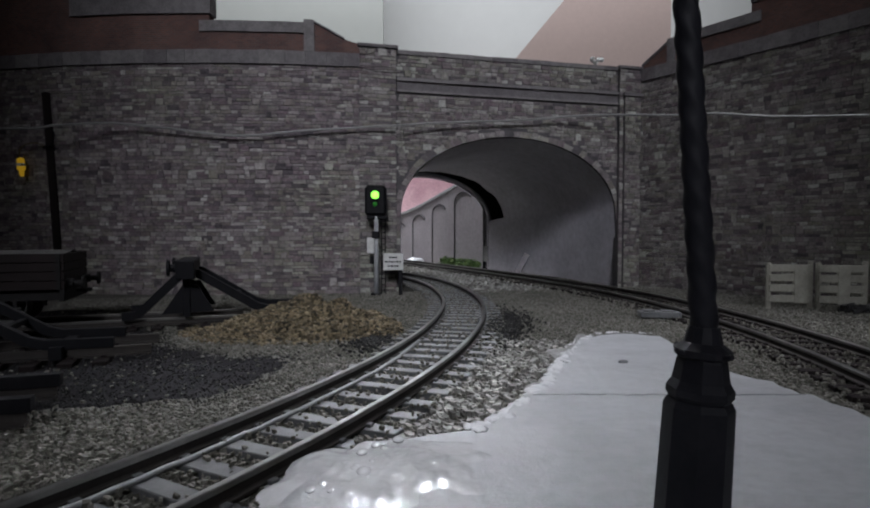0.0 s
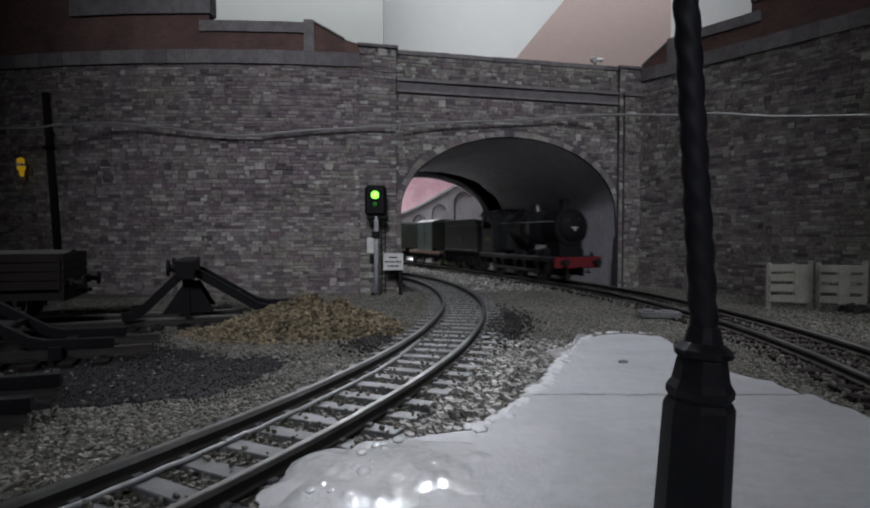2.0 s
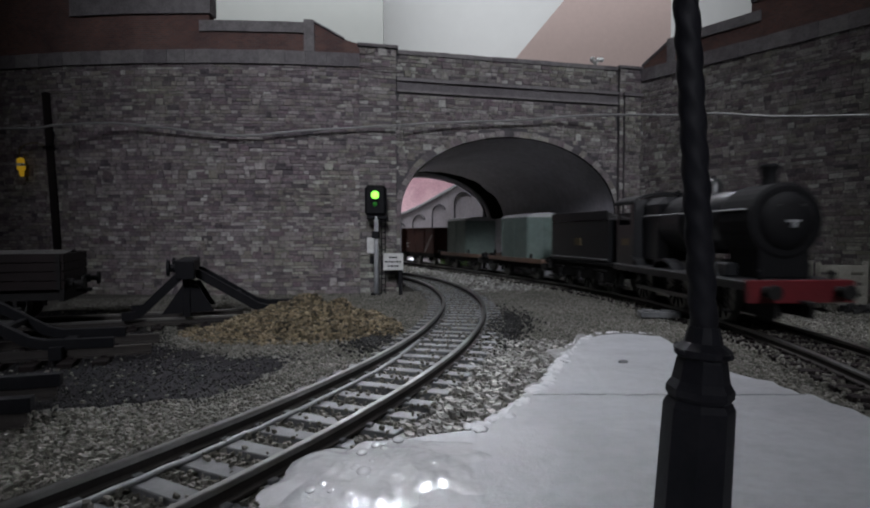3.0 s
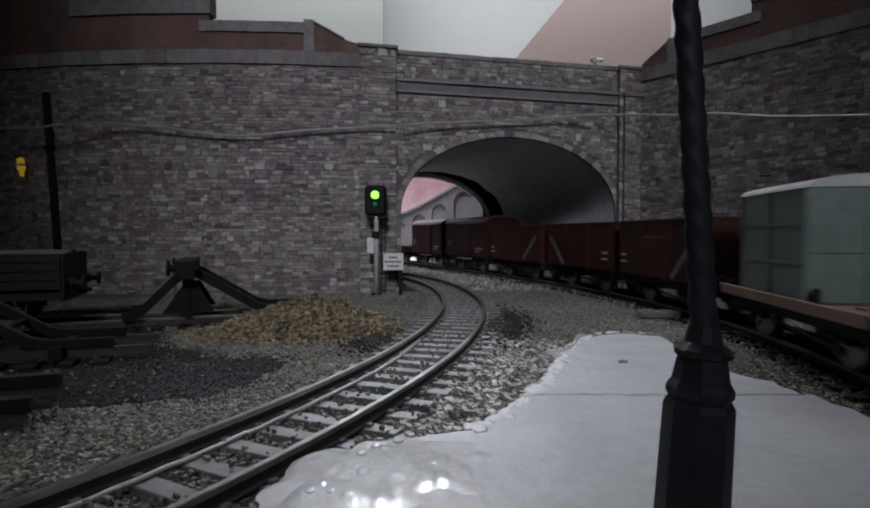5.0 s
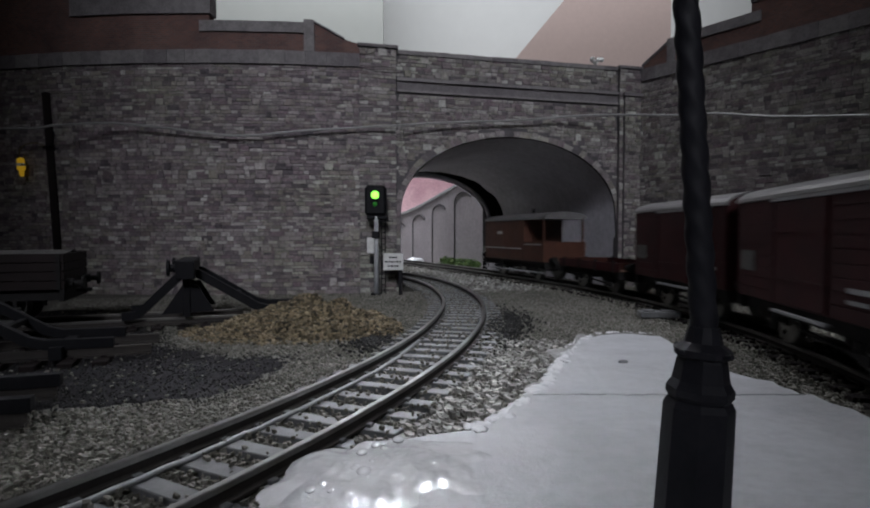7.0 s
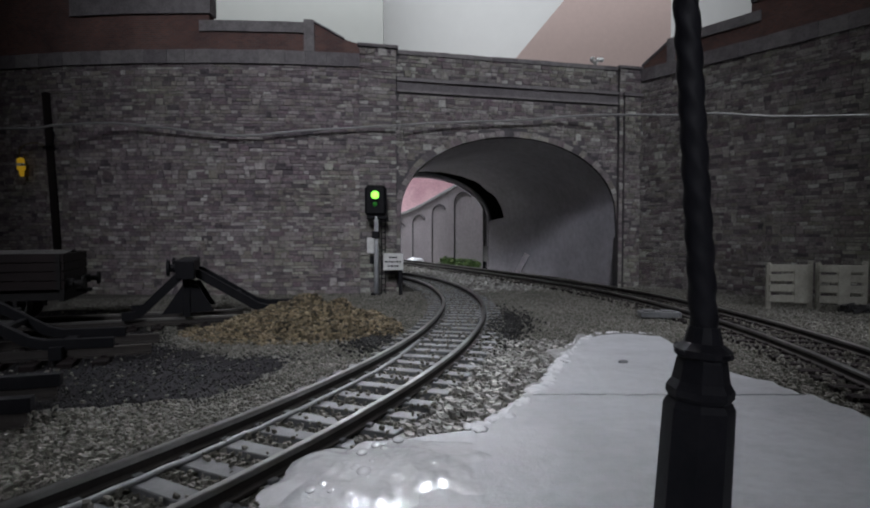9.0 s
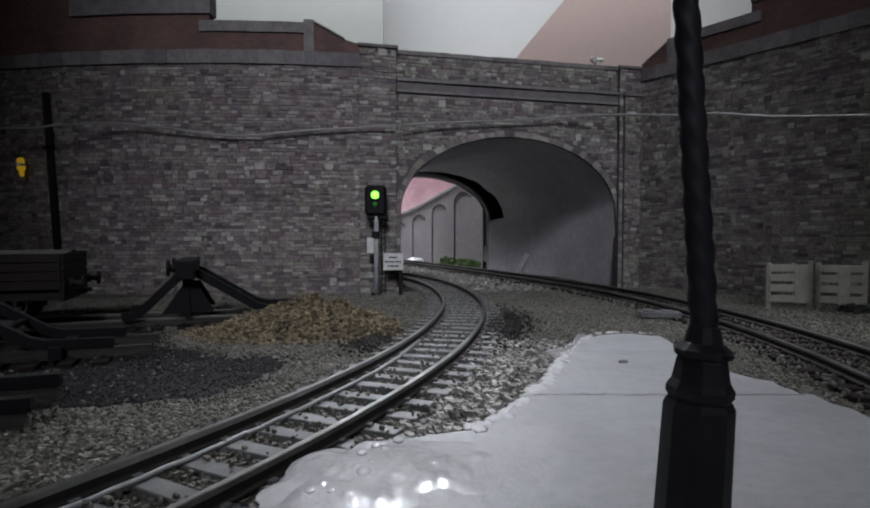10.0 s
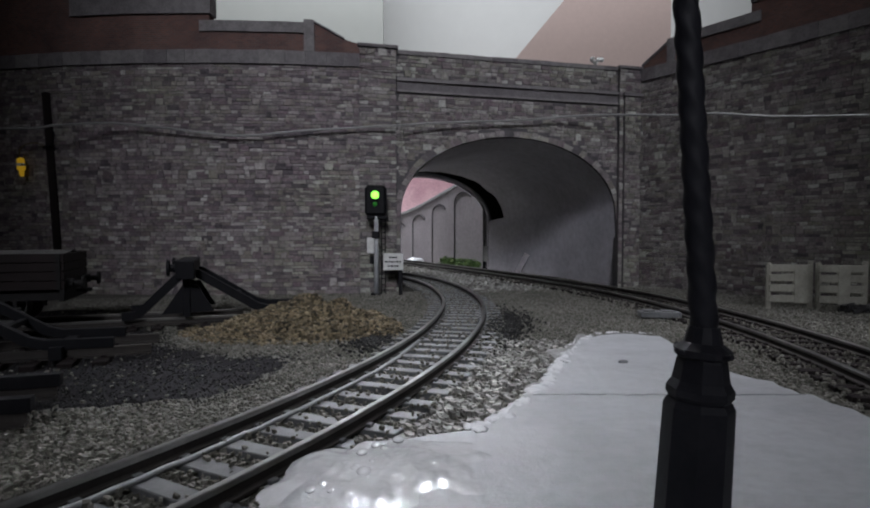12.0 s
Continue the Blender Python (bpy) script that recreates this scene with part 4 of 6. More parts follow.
def build_tunnel():
    tunnel = thing("tunnel", "smoke-grey tunnel bore curving away beneath the bridge", "tunnel", kind="structure")
    rows = arch_pts(32)
    rows.insert(-2, (rows[-3][0] + 0.1, SPRING - 2.0))
    rows.insert(2, (rows[2][0] - 0.1, SPRING - 2.0))
    L = [bridge_point(OPEN_C + (s - OPEN_C) * 0.993, z * 0.993, -0.7) for s, z in rows]
    def far_of(s, z):
        f = (s - (OPEN_C - OPEN_W)) / (2 * OPEN_W)
        return far_point(min(max(f, 0), 1.0), z if z < SPRING else SPRING + (z - SPRING) * 38 / 44)
    F = [far_of(s, z) for s, z in rows]
    steps = 14
    bm = bmesh.new()
    rings = []
    for i in range(steps + 1):
        t = i / steps
        ring = []
        for k, (a, b) in enumerate(zip(L, F)):
            last = 0.985 if rows[k][1] < SPRING - 1 else 0.82 + 0.03 * noise.noise(Vector((k * 0.45, 0, 3)))
            q = a.lerp(b, t * last)
            bulge = 7 * math.sin(math.pi * t) ** 2
            ring.append(bm.verts.new(q + Vector((bulge, bulge * 0.4, 0.25 * noise.noise(q / 9)))))
        rings.append(ring)
    for a, b in zip(rings, rings[1:]):
        for k in range(len(rows) - 1):
            bm.faces.new((a[k], a[k + 1], b[k + 1], b[k]))
    back = []
    for ring in rings:
        back.append([bm.verts.new(v.co + Vector(((1.5 if k > len(rows) / 2 else -1.5), 0, 1.5))) for k, v in enumerate(ring)])
    for a, b in zip(back, back[1:]):
        for k in range(len(rows) - 1):
            bm.faces.new((a[k], b[k], b[k + 1], a[k + 1]))
    part("lining", bm, M_LINING, tunnel, "smooth smoke-stained grey lining", smooth=True)
    # far portal: a black plate with the opening through it
    bm = bmesh.new()
    outer = []
    for s, z in rows:
        if z <= SPRING:
            outer.append((-0.35 if s < OPEN_C else 1.25, z))
        else:
            f = (s - (OPEN_C - OPEN_W)) / (2 * OPEN_W)
            outer.append((-0.35 + f * 1.6, 100))
    sets = []
    for back_off in (0.0, 4.0):
        a = [bm.verts.new(far_of(s, z) + (far_point(0, 0, back_off) - far_point(0, 0))) for s, z in rows]
        b = [bm.verts.new(far_point(f, z, back_off)) for f, z in outer]
        for k in range(len(rows) - 1):
            bm.faces.new((a[k], a[k + 1], b[k + 1], b[k]))
        sets.append((a, b))
    for u, v in ((sets[0][0], sets[1][0]), (sets[0][1], sets[1][1])):
        for k in range(len(rows) - 1):
            bm.faces.new((u[k], u[k + 1], v[k + 1], v[k]))
    bmesh.ops.recalc_face_normals(bm, faces=bm.faces)
    part("far_portal", bm, M_DARK, tunnel, "black far portal plate")
    bm = bmesh.new()
    loops = []
    for grow, way in ((-0.4, -3.0), (-0.4, 9.0), (3.0, 9.0), (3.0, -3.0)):
        loop = []
        for k, (s, z) in enumerate(rows):
            a = math.pi * min(max((s - OPEN_C + OPEN_W) / (2 * OPEN_W), 0), 1)
            q = far_of(s, z)
            loop.append(bm.verts.new(q + Vector((-math.cos(a) * grow, way, math.sin(a) * grow if z > SPRING else 0))))
        loops.append(loop)
    for a, b in zip(loops, loops[1:] + loops[:1]):
        for k in range(len(rows) - 1):
            bm.faces.new((a[k], a[k + 1], b[k + 1], b[k]))
    bmesh.ops.recalc_face_normals(bm, faces=bm.faces)
    part("portal_ring", bm, M_LINING, tunnel, "grey card ring round the far mouth", smooth=True)
    # flanks that close the bore to the sides
    for pts in ([(-120, 318), (-112, 318), (-112, 448), (-120, 448)], [(128, 352), (134, 352), (82, 542), (76, 540)]):
        bm = bmesh.new()
        lo = [bm.verts.new((x, y, -6)) for x, y in pts]
        hi = [bm.verts.new((x, y, 104)) for x, y in pts]
        bm.faces.new(lo[::-1]), bm.faces.new(hi)
        for k in range(4):
            bm.faces.new((lo[k], lo[(k + 1) % 4], hi[(k + 1) % 4], hi[k]))
        part("flank", bm, M_DARK, tunnel)


build_left_wall()
build_right_wall()
build_bridge()
build_tunnel()


def build_far_wall():
    """Grey retaining wall with blind arches beyond the tunnel."""
    wall = thing("far_retaining_wall", "grey retaining wall with blind arches and a rising top", "retaining wall", kind="structure")
    pts = [main_at(s, 36 + max(0, (s - 420)) * 0.05)[:2] for s in range(337, 700, 8)]
    path = Path(pts[::-1])
    L = path.length
    def top(s):
        return 36 + 62 * (s / (L + 44)) ** 1.4
    rows = [(L * k / 30, top(L * k / 30)) for k in range(31)]
    part("wall_body", wall_strip(bmesh.new(), path, rows, -6, 0, 5), M_CONCRETE, wall)
    for k in range(30):
        a, b = rows[k], rows[k + 1]
        if k % 3 == 0:
            e = rows[min(k + 3, 30)]
            bm = bmesh.new()
            cor = []
            for s, z in (a, e):
                q, w = path.at(min(s, L - .01))
                n = Vector((w.y, -w.x, 0))
                cor.append([bm.verts.new(q + n * f + Vector((0, 0, z + u))) for f, u in ((1.5, -1.0), (1.5, 1.4), (-6, 1.4), (-6, -1.0))])
            for j in range(4):
                bm.faces.new((cor[0][j], cor[0][(j + 1) % 4], cor[1][(j + 1) % 4], cor[1][j]))
            bm.faces.new(cor[0]), bm.faces.new(cor[1])
            bmesh.ops.recalc_face_normals(bm, faces=bm.faces)
            part("coping_slab", bm, M_GREY, wall)
    # arches: proud mouldings
    s = 40.0
    while s < L - 15:
        zt = top(s + 14) - 20
        pts = []
        for k in range(13):
            a = math.pi - math.pi * k / 12
            q, w = path.at(s + 20 + 19 * math.cos(a))
            n = Vector((w.y, -w.x, 0))
            pts.append(q + n * 0.4 + Vector((0, 0, zt + 11 * math.sin(a))))
        q, w = path.at(s + 1)
        n = Vector((w.y, -w.x, 0))
        pts = [q + n * 0.4 + Vector((0, 0, -4))] + pts[:11]
        part("arch_moulding", tube(bmesh.new(), pts, 0.75, 6), M_LINE, wall)
        s += 57


build_far_wall()


# ---------------------------------------------------------------- the room
def slab(name, pts, thick, material, label, category):
    """A flat panel through four or more corners, with thickness behind it."""
    bm = bmesh.new()
    p = [Vector(q) for q in pts]
    n = (p[1] - p[0]).cross(p[2] - p[0]).normalized()
    a = [bm.verts.new(q) for q in p]
    b = [bm.verts.new(q - n * thick) for q in p]
    bm.faces.new(a), bm.faces.new(b[::-1])
    for k in range(len(p)):
        bm.faces.new((a[k], a[(k + 1) % len(p)], b[(k + 1) % len(p)], b[k]))
    bmesh.ops.recalc_face_normals(bm, faces=bm.faces)
    return tagged(part(name, bm, material), label, category, kind="structure")


def build_room():
    slab("wall_back", [(-1900, 1600, -900), (1900, 1600, -900), (1900, 1600, 1300), (-1900, 1600, 1300)], 40, M_WALLWHITE, "plain white painted room wall behind the layout", "wall")
    slab("backscene_board", [(-1500, 1300, -60), (-120, 1300, -60), (-120, 1300, 800), (-1500, 1300, 800)], 12, M_WALLGREY, "plain pale grey backscene board", "board")
    slab("pink_gable", [(60, 1200, -60), (503, 1200, -60), (503, 1200, 640), (370, 1200, 640), (60, 1200, 270)], 14, M_PALEPINK, "pink painted sloping gable wall behind the bridge", "wall")
    slab("pink_lower_wall", [(-500, 1250, -60), (60, 1250, -60), (60, 1250, 175), (-500, 1250, 175)], 14, M_PINK, "pink painted low wall beyond the tunnel", "wall")
    slab("wall_side_left", [(-1900, -2200, -900), (-1900, 1600, -900), (-1900, 1600, 1300), (-1900, -2200, 1300)], 40, M_ROOMDIM, "brown panelled side wall of the room", "wall")
    slab("wall_side_right", [(1900, -2200, -900), (1900, 1600, -900), (1900, 1600, 1300), (1900, -2200, 1300)], 40, M_ROOMDIM, "brown panelled side wall of the room", "wall")
    slab("wall_front", [(-1900, -2200, -900), (1900, -2200, -900), (1900, -2200, 1300), (-1900, -2200, 1300)], 40, M_ROOMDIM, "brown panelled wall behind the viewer", "wall")
    slab("ceiling", [(-1900, -2200, 1300), (1900, -2200, 1300), (1900, 1640, 1300), (-1900, 1640, 1300)], 40, M_ROOMDIM, "brown boarded ceiling of the room", "ceiling")
    slab("floor", [(-1900, -2200, -900), (1900, -2200, -900), (1900, 1640, -900), (-1900, 1640, -900)], -40, M_CARPET, "plain brown floor of the room", "floor")


build_room()


# ---------------------------------------------------------------- lineside things
def build_station_lamp():
    lamp = thing("street_lamp", "black cast platform lamp post with a twisted shaft", "lamp post", at(19.5, 42, 3.0, 0, 3, 0))
    bm = bmesh.new()
    lathe(bm, [(3.3, -1.5), (3.3, 1.0), (2.75, 1.6), (2.55, 12.9), (2.3, 13.4)], 8, phase=math.pi / 8)
    part("pedestal", bm, M_IRON, lamp, "eight-sided black pedestal")
    bm = bmesh.new()
    lathe(bm, [(2.15, 13.4), (2.42, 13.8), (2.42, 14.3), (2.05, 14.9), (1.8, 16.4), (1.65, 16.7)], 8, phase=math.pi / 8)
    part("collar", bm, M_IRON, lamp)
    bm = bmesh.new()
    lathe(bm, [(1.55, 16.5), (2.0, 16.8), (2.1, 17.3), (1.4, 17.8), (1.1, 19.0)], 12)
    for k in range(4):
        a = k * math.pi / 2 + 0.4
        rod(bm, (2.0 * math.cos(a), 2.0 * math.sin(a), 17.0), (2.6 * math.cos(a), 2.6 * math.sin(a), 17.2), 0.28, 0.2, 6)
    part("ring", bm, M_IRON, lamp)
    bm = bmesh.new()
    rings, seg = [], 18
    for i in range(184):
        z = 18.8 + i * 0.303
        r = 1.0 - 0.0012 * i
        tw, off = z * 2.6, -0.125 * (z - 18.8)
        ring = []
        for k in range(seg):
            a = 2 * math.pi * k / seg
            q = r + 0.075 * math.cos(3 * a + tw)
            ring.append(bm.verts.new((q * math.cos(a) + off, q * math.sin(a), z)))
        rings.append(ring)
    for a, b in zip(rings, rings[1:]):
        for k in range(seg):
            bm.faces.new((a[k], a[(k + 1) % seg], b[(k + 1) % seg], b[k]))
    bm.faces.new(rings[-1])
    part("twisted_shaft", bm, M_IRON, lamp, smooth=True)
    bm = bmesh.new()
    lathe(bm, [(0.7, 74), (1.6, 75), (3.2, 81), (3.4, 81.6), (1.4, 85), (0.3, 87)], 6, Matrix.Translation((-6.8, 0, 0)))
    part("lantern", bm, M_IRON, lamp)


def build_signal():
    sig = thing("colour_light_signal", "colour-light railway signal showing green on a grey post", "railway signal", at(-31.7, 297, -3.6))
    part("foot", boxes((-2.6, 2.6, -2.2, 2.2, -0.6, 1.0), bevel=0.2), M_BLACK, sig)
    part("post", rod(bmesh.new(), (0.3, 0, 0.8), (0.3, 0, 42), 1.35, 1.2, 12), M_GREY, sig, "light grey round post", True)
    head = part("head", boxes((-5.8, 5.8, -1.2, 2.4, 42.5, 58.5), bevel=1.4), M_BLACK, sig, "black signal head with rounded corners")
    part("back_plate", boxes((-4.5, 6.5, -1.0, 3.0, 40.5, 42.4), bevel=0.3), M_BLACK, sig)
    for z, mat, lab in ((53.4, M_GREENLIGHT, "lit green lens"), (48.6, M_GREENDIM, "dim lower lens")):
        m = Matrix.Translation((-0.2, -1.3, z)) @ pose(0, 0, 0, 90, 0, 0)
        r = 2.1 if z > 50 else 1.2
        part("lens", lathe(bmesh.new(), [(r, -0.4), (r, 0.2), (r * 0.75, 0.7), (0.2, 0.95)], 18, m), mat, head, lab, True)
        bm = bmesh.new()
        for k in range(9):
            a = math.pi * k / 8
            box(bm, -0.28, 0.28, -1.6, 0, -0.12, 0.12, 0, Matrix.Translation((-0.2 + 2.5 * math.cos(a), -1.2, z + 2.5 * math.sin(a))) @ pose(0, 0, 0, 0, -math.degrees(a) + 90, 0))
        part("hood", bm, M_BLACK, head)
    part("clamp_box", boxes((-2.0, 1.9, -2.4, 1.0, 30.6, 34.0), bevel=0.3), M_BLACK, sig)
    part("relay_box", boxes((-2.9, -1.0, -1.6, 1.2, 16.5, 20.5), bevel=0.3), M_BLACK, sig)
    ladder = part("ladder", rod(rod(bmesh.new(), (3.0, 0.6, 0.4), (3.0, 0.6, 42), 0.35, seg=6), (5.0, 0.6, 0.4), (5.0, 0.6, 42), 0.35, seg=6), M_BLACK, sig, "black access ladder")
    for k in range(13):
        part("rung", rod(bmesh.new(), (3.0, 0.6, 2.4 + k * 3.1), (5.0, 0.6, 2.4 + k * 3.1), 0.25, seg=6), M_BLACK, ladder)
    part("notice_plate", boxes((-4.6, -0.9, -0.8, -0.3, 22.4, 30.8), bevel=0.1), M_WHITE, sig, "small white notice plate")


def build_warning_sign():
    sign = thing("notice_board", "white notice board with dark lettering on a black post", "sign", at(-22.3, 296, -3.6, 0, 0, 3))
    part("post", boxes((2.8, 4.9, -0.6, 0.9, -0.8, 15), bevel=0.15), M_BLACK, sign)
    board = part("board", boxes((-5.2, 5.4, -1.4, -0.6, 13.4, 22.4), bevel=0.15), M_WHITE, sign, "cream-white rectangular board")
    for z, half in ((20.2, 2.2), (17.9, 4.4), (15.6, 2.9)):
        bm = bmesh.new()
        x = -half
        rng = random.Random(int(z * 10))
        while x < half:
            w = rng.uniform(0.7, 1.6)
            box(bm, x, min(x + w, half), -1.5, -1.38, z - 0.42, z + 0.42)
            x += w + 0.35
        part("lettering_bar", bm, M_BLACK, board, "row of dark bars")


def build_pole():
    pole = thing("telegraph_pole", "dark tarred timber pole with a yellow lamp on an arm", "pole", at(-205, 304, -3.8, 0, -3.2, 0))
    pole.scale = (1.078, 1.078, 1.078)
    part("shaft", rod(bmesh.new(), (0, 0, -1), (0, 0, 101), 2.4, 2.0, 10), M_TAR, pole, smooth=True)
    part("cap", lathe(bmesh.new(), [(2.0, 100.8), (2.15, 101.2), (0.4, 102)], 10), M_TAR, pole)
    arm = smooth_line([(-1.8, -0.5, 74.5), (-6, -1, 76.6), (-11, -1.2, 76.4), (-14.6, -1.2, 74), (-15.0, -1.2, 70)], 5)
    part("lamp_arm", tube(bmesh.new(), arm, 0.35, 6), M_BRASS, pole, "thin bent wire arm")
    m = Matrix.Translation((-14.6, -1.2, 0))
    part("lamp_shade", lathe(bmesh.new(), [(0.5, 69.8), (1.6, 69.2), (1.7, 66.6), (1.9, 65.9), (1.8, 63.7), (1.1, 65.0)][::-1], 12, m), M_YELLOW, pole, "glowing yellow lamp shade")
    part("bulb", lathe(bmesh.new(), [(0.7, 60.4), (0.95, 60.9), (1.3, 65.0)], 10, m), M_YELLOW, pole, "glowing amber bulb")
    part("lamp_band", lathe(bmesh.new(), [(1.85, 65.4), (1.95, 65.7), (1.95, 66.5), (1.8, 66.8)], 12, m), M_WHITE, pole, "white band")
    clip = smooth_line([(2.0, -1.6, 84), (3.6, -2.2, 80), (2.2, -2.6, 75), (-2.0, -2.6, 74)], 5)
    part("wire_tie", tube(bmesh.new(), clip, 0.45, 6), M_BLACK, pole)


def build_wire():
    # hangs from the pole across the bridge to the far end of the right-hand wall
    pts = [(-243.0, 290, 83.7), (-207.0, 288, 83.6), (-195.5, 288, 85.0), (-169.8, 293, 87.1), (-140.8, 293, 84.5), (-112.1, 294, 81.2), (-92.0, 295, 81.4), (-71.9, 297, 83.8), (-43.0, 301, 86.3), (-19.4, 305, 88.3), (5.0, 313, 91.4), (27.2, 319, 93.2), (53.5, 325, 95.4), (83.8, 330, 98.7), (107.3, 322, 97.6), (130.4, 296, 91.8), (138.0, 275, 88.2), (146.6, 240, 79.4), (155.5, 200, 71.4), (161.3, 190, 69.5)]
    fine = smooth_line(pts, 8)
    bm = bmesh.new()
    tube(bm, fine, 0.62, 8)
    tagged(part("overhead_wire", bm, M_CABLE, smooth=True), "slack grey wire strung in front of the walls", "wire")
    # a stake holds the far end of the wire
    stake = thing("wire_stake", "slim dark stake that holds the end of the wire", "post", at(161.3, 190, -4))
    part("shaft", rod(bmesh.new(), (0, 0, -1), (0, 0, 75.5), 1.6, 1.2, 8), M_TAR, stake)


def build_fence():
    for x, y, turn, s0, s1 in ((146, 243, -6, 10.4, 16.9), (165, 239, -16, 7.4, 12.0), (184, 232, -26, 9.0, 17.0)):
        pan = thing("fence_panel", "cream plastic slatted fence panel standing on the ballast", "fence", at(x, y, -3.8, 0, 0, turn), group="fence panels by the wall")
        for px_ in (0.4, 17.6):
            part("post", boxes((px_ - 0.9, px_ + 0.9, -0.6, 0.9, -0.5, 20.4 if px_ < 1 else 21.2), bevel=0.2), M_FENCE, pan)
        for z in (3.0, 7.6, 12.2, 16.4):
            part("rail", boxes((0.2, 17.8, -1.2, -0.4, z, z + 3.2), bevel=0.2), M_FENCE, pan)
        part("strut", boxes((s0, s1, -1.35, 0.4, 2.6, 19.4), bevel=0.25), M_FENCE, pan)
    rng = random.Random(51)
    places = [(rng.uniform(170, 214), rng.uniform(206, 216) - 0.0, rng.uniform(-3.6, -1.2)) for _ in range(240)]
    places = [(x, 236 - (x - 160) * 0.42 + rng.uniform(-4, 0), z) for x, y, z in places]
    chips("lineside_scrub", places, 3.0, M_COAL, "dark clump of scrub and ash under the fence", 12)


def siding_rails(a, b):
    a, b = Vector(a), Vector(b)
    n = Vector((-(b - a).y, (b - a).x, 0)).normalized()
    return [[tuple(a + n * s), tuple(a.lerp(b, 0.5) + n * s), tuple(b + n * s)] for s in (-8.25, 8.25)]


SIDE_DIR = Vector((0.94, 0.342, 0)).normalized()


def build_sidings():
    for name, end, length in (("siding_back", Vector((-72, 208, 0)), 260), ("siding_front", Vector((-78, 154, 0)), 220), ("siding_near", Vector((-70, 98, 0)), 150)):
        start = end - SIDE_DIR * length
        turn = math.degrees(math.atan2(SIDE_DIR.y, SIDE_DIR.x))
        marks = []
        for k in range(int(length / 7.6)):
            p = start + SIDE_DIR * (4 + k * 7.6)
            marks.append((p.x, p.y, turn + 90))
        # the near-black sleepers carry the corner's dimness in their colour too
        track(name, "dark yard siding with rusty rails on sleepers", siding_rails(start, end), marks, DARK_SLEEPER, M_DULLRAIL if name == "siding_back" else M_RUST)


def buffer_stop(x, y, turn, label, size=1.0):
    """Bent-rail buffer stop; local x points back along the rails, away from the train."""
    stop = thing("buffer_stop", label, "buffer stop", at(x, y, 0, 0, 0, turn), group="buffer stops of the yard")
    stop.scale = (size, size, size)
    for side in (-8.25, 8.25):
        pts = [(-19, side, 1.0), (-15, side, 1.4), (-4, side, 12.4), (-1, side, 13.0)]
        part("front_rail", sweep(bmesh.new(), pts, [(-1.1, -1.2), (1.1, -1.2), (1.1, 1.2), (-1.1, 1.2)]), M_BLACK, stop)
        pts = [(-3.0, side, 13.4), (1, side, 12.6), (17, side, 2.4), (21, side, 1.3), (36, side, 1.1)]
        part("raking_strut", sweep(bmesh.new(), pts, [(-1.1, -1.2), (1.1, -1.2), (1.1, 1.2), (-1.1, 1.2)]), M_BLACK, stop)
        part("upright", boxes((-3.4, -1.4, side - .9, side + .9, 0.2, 13), bevel=0.15), M_BLACK, stop)
        bm = bmesh.new()
        tri = [(-9, 1.2), (-3.4, 9.5), (0.5, 9.5), (5, 1.6)]
        lo, hi = [bm.verts.new((x, side - 0.5, z)) for x, z in tri], [bm.verts.new((x, side + 0.5, z)) for x, z in tri]
        bm.faces.new(lo), bm.faces.new(hi[::-1])
        for k in range(4):
            bm.faces.new((lo[k], hi[k], hi[(k + 1) % 4], lo[(k + 1) % 4]))
        part("gusset", bm, M_BLACK, stop)
        buf = part("buffer_head", lathe(bmesh.new(), [(1.1, 0), (1.1, 2.4), (2.4, 2.6), (2.4, 3.3)], 12, Matrix.Translation((-4.2, side, 14.4)) @ pose(0, 0, 0, 0, -90, 0)), M_BLACK, stop)
    part("beam", boxes((-4.8, 0.2, -14.5, 14.5, 11.4, 16.8), bevel=0.3), M_BLACK, stop, "black timber beam")
    part("tie_bar", boxes((11, 12.6, -9, 9, 4.6, 6.2), bevel=0.15), M_BLACK, stop)
    part("base_tie", boxes((22, 25, -11, 11, -2.5, 0.9), bevel=0.2), M_BLACK, stop)
    return stop


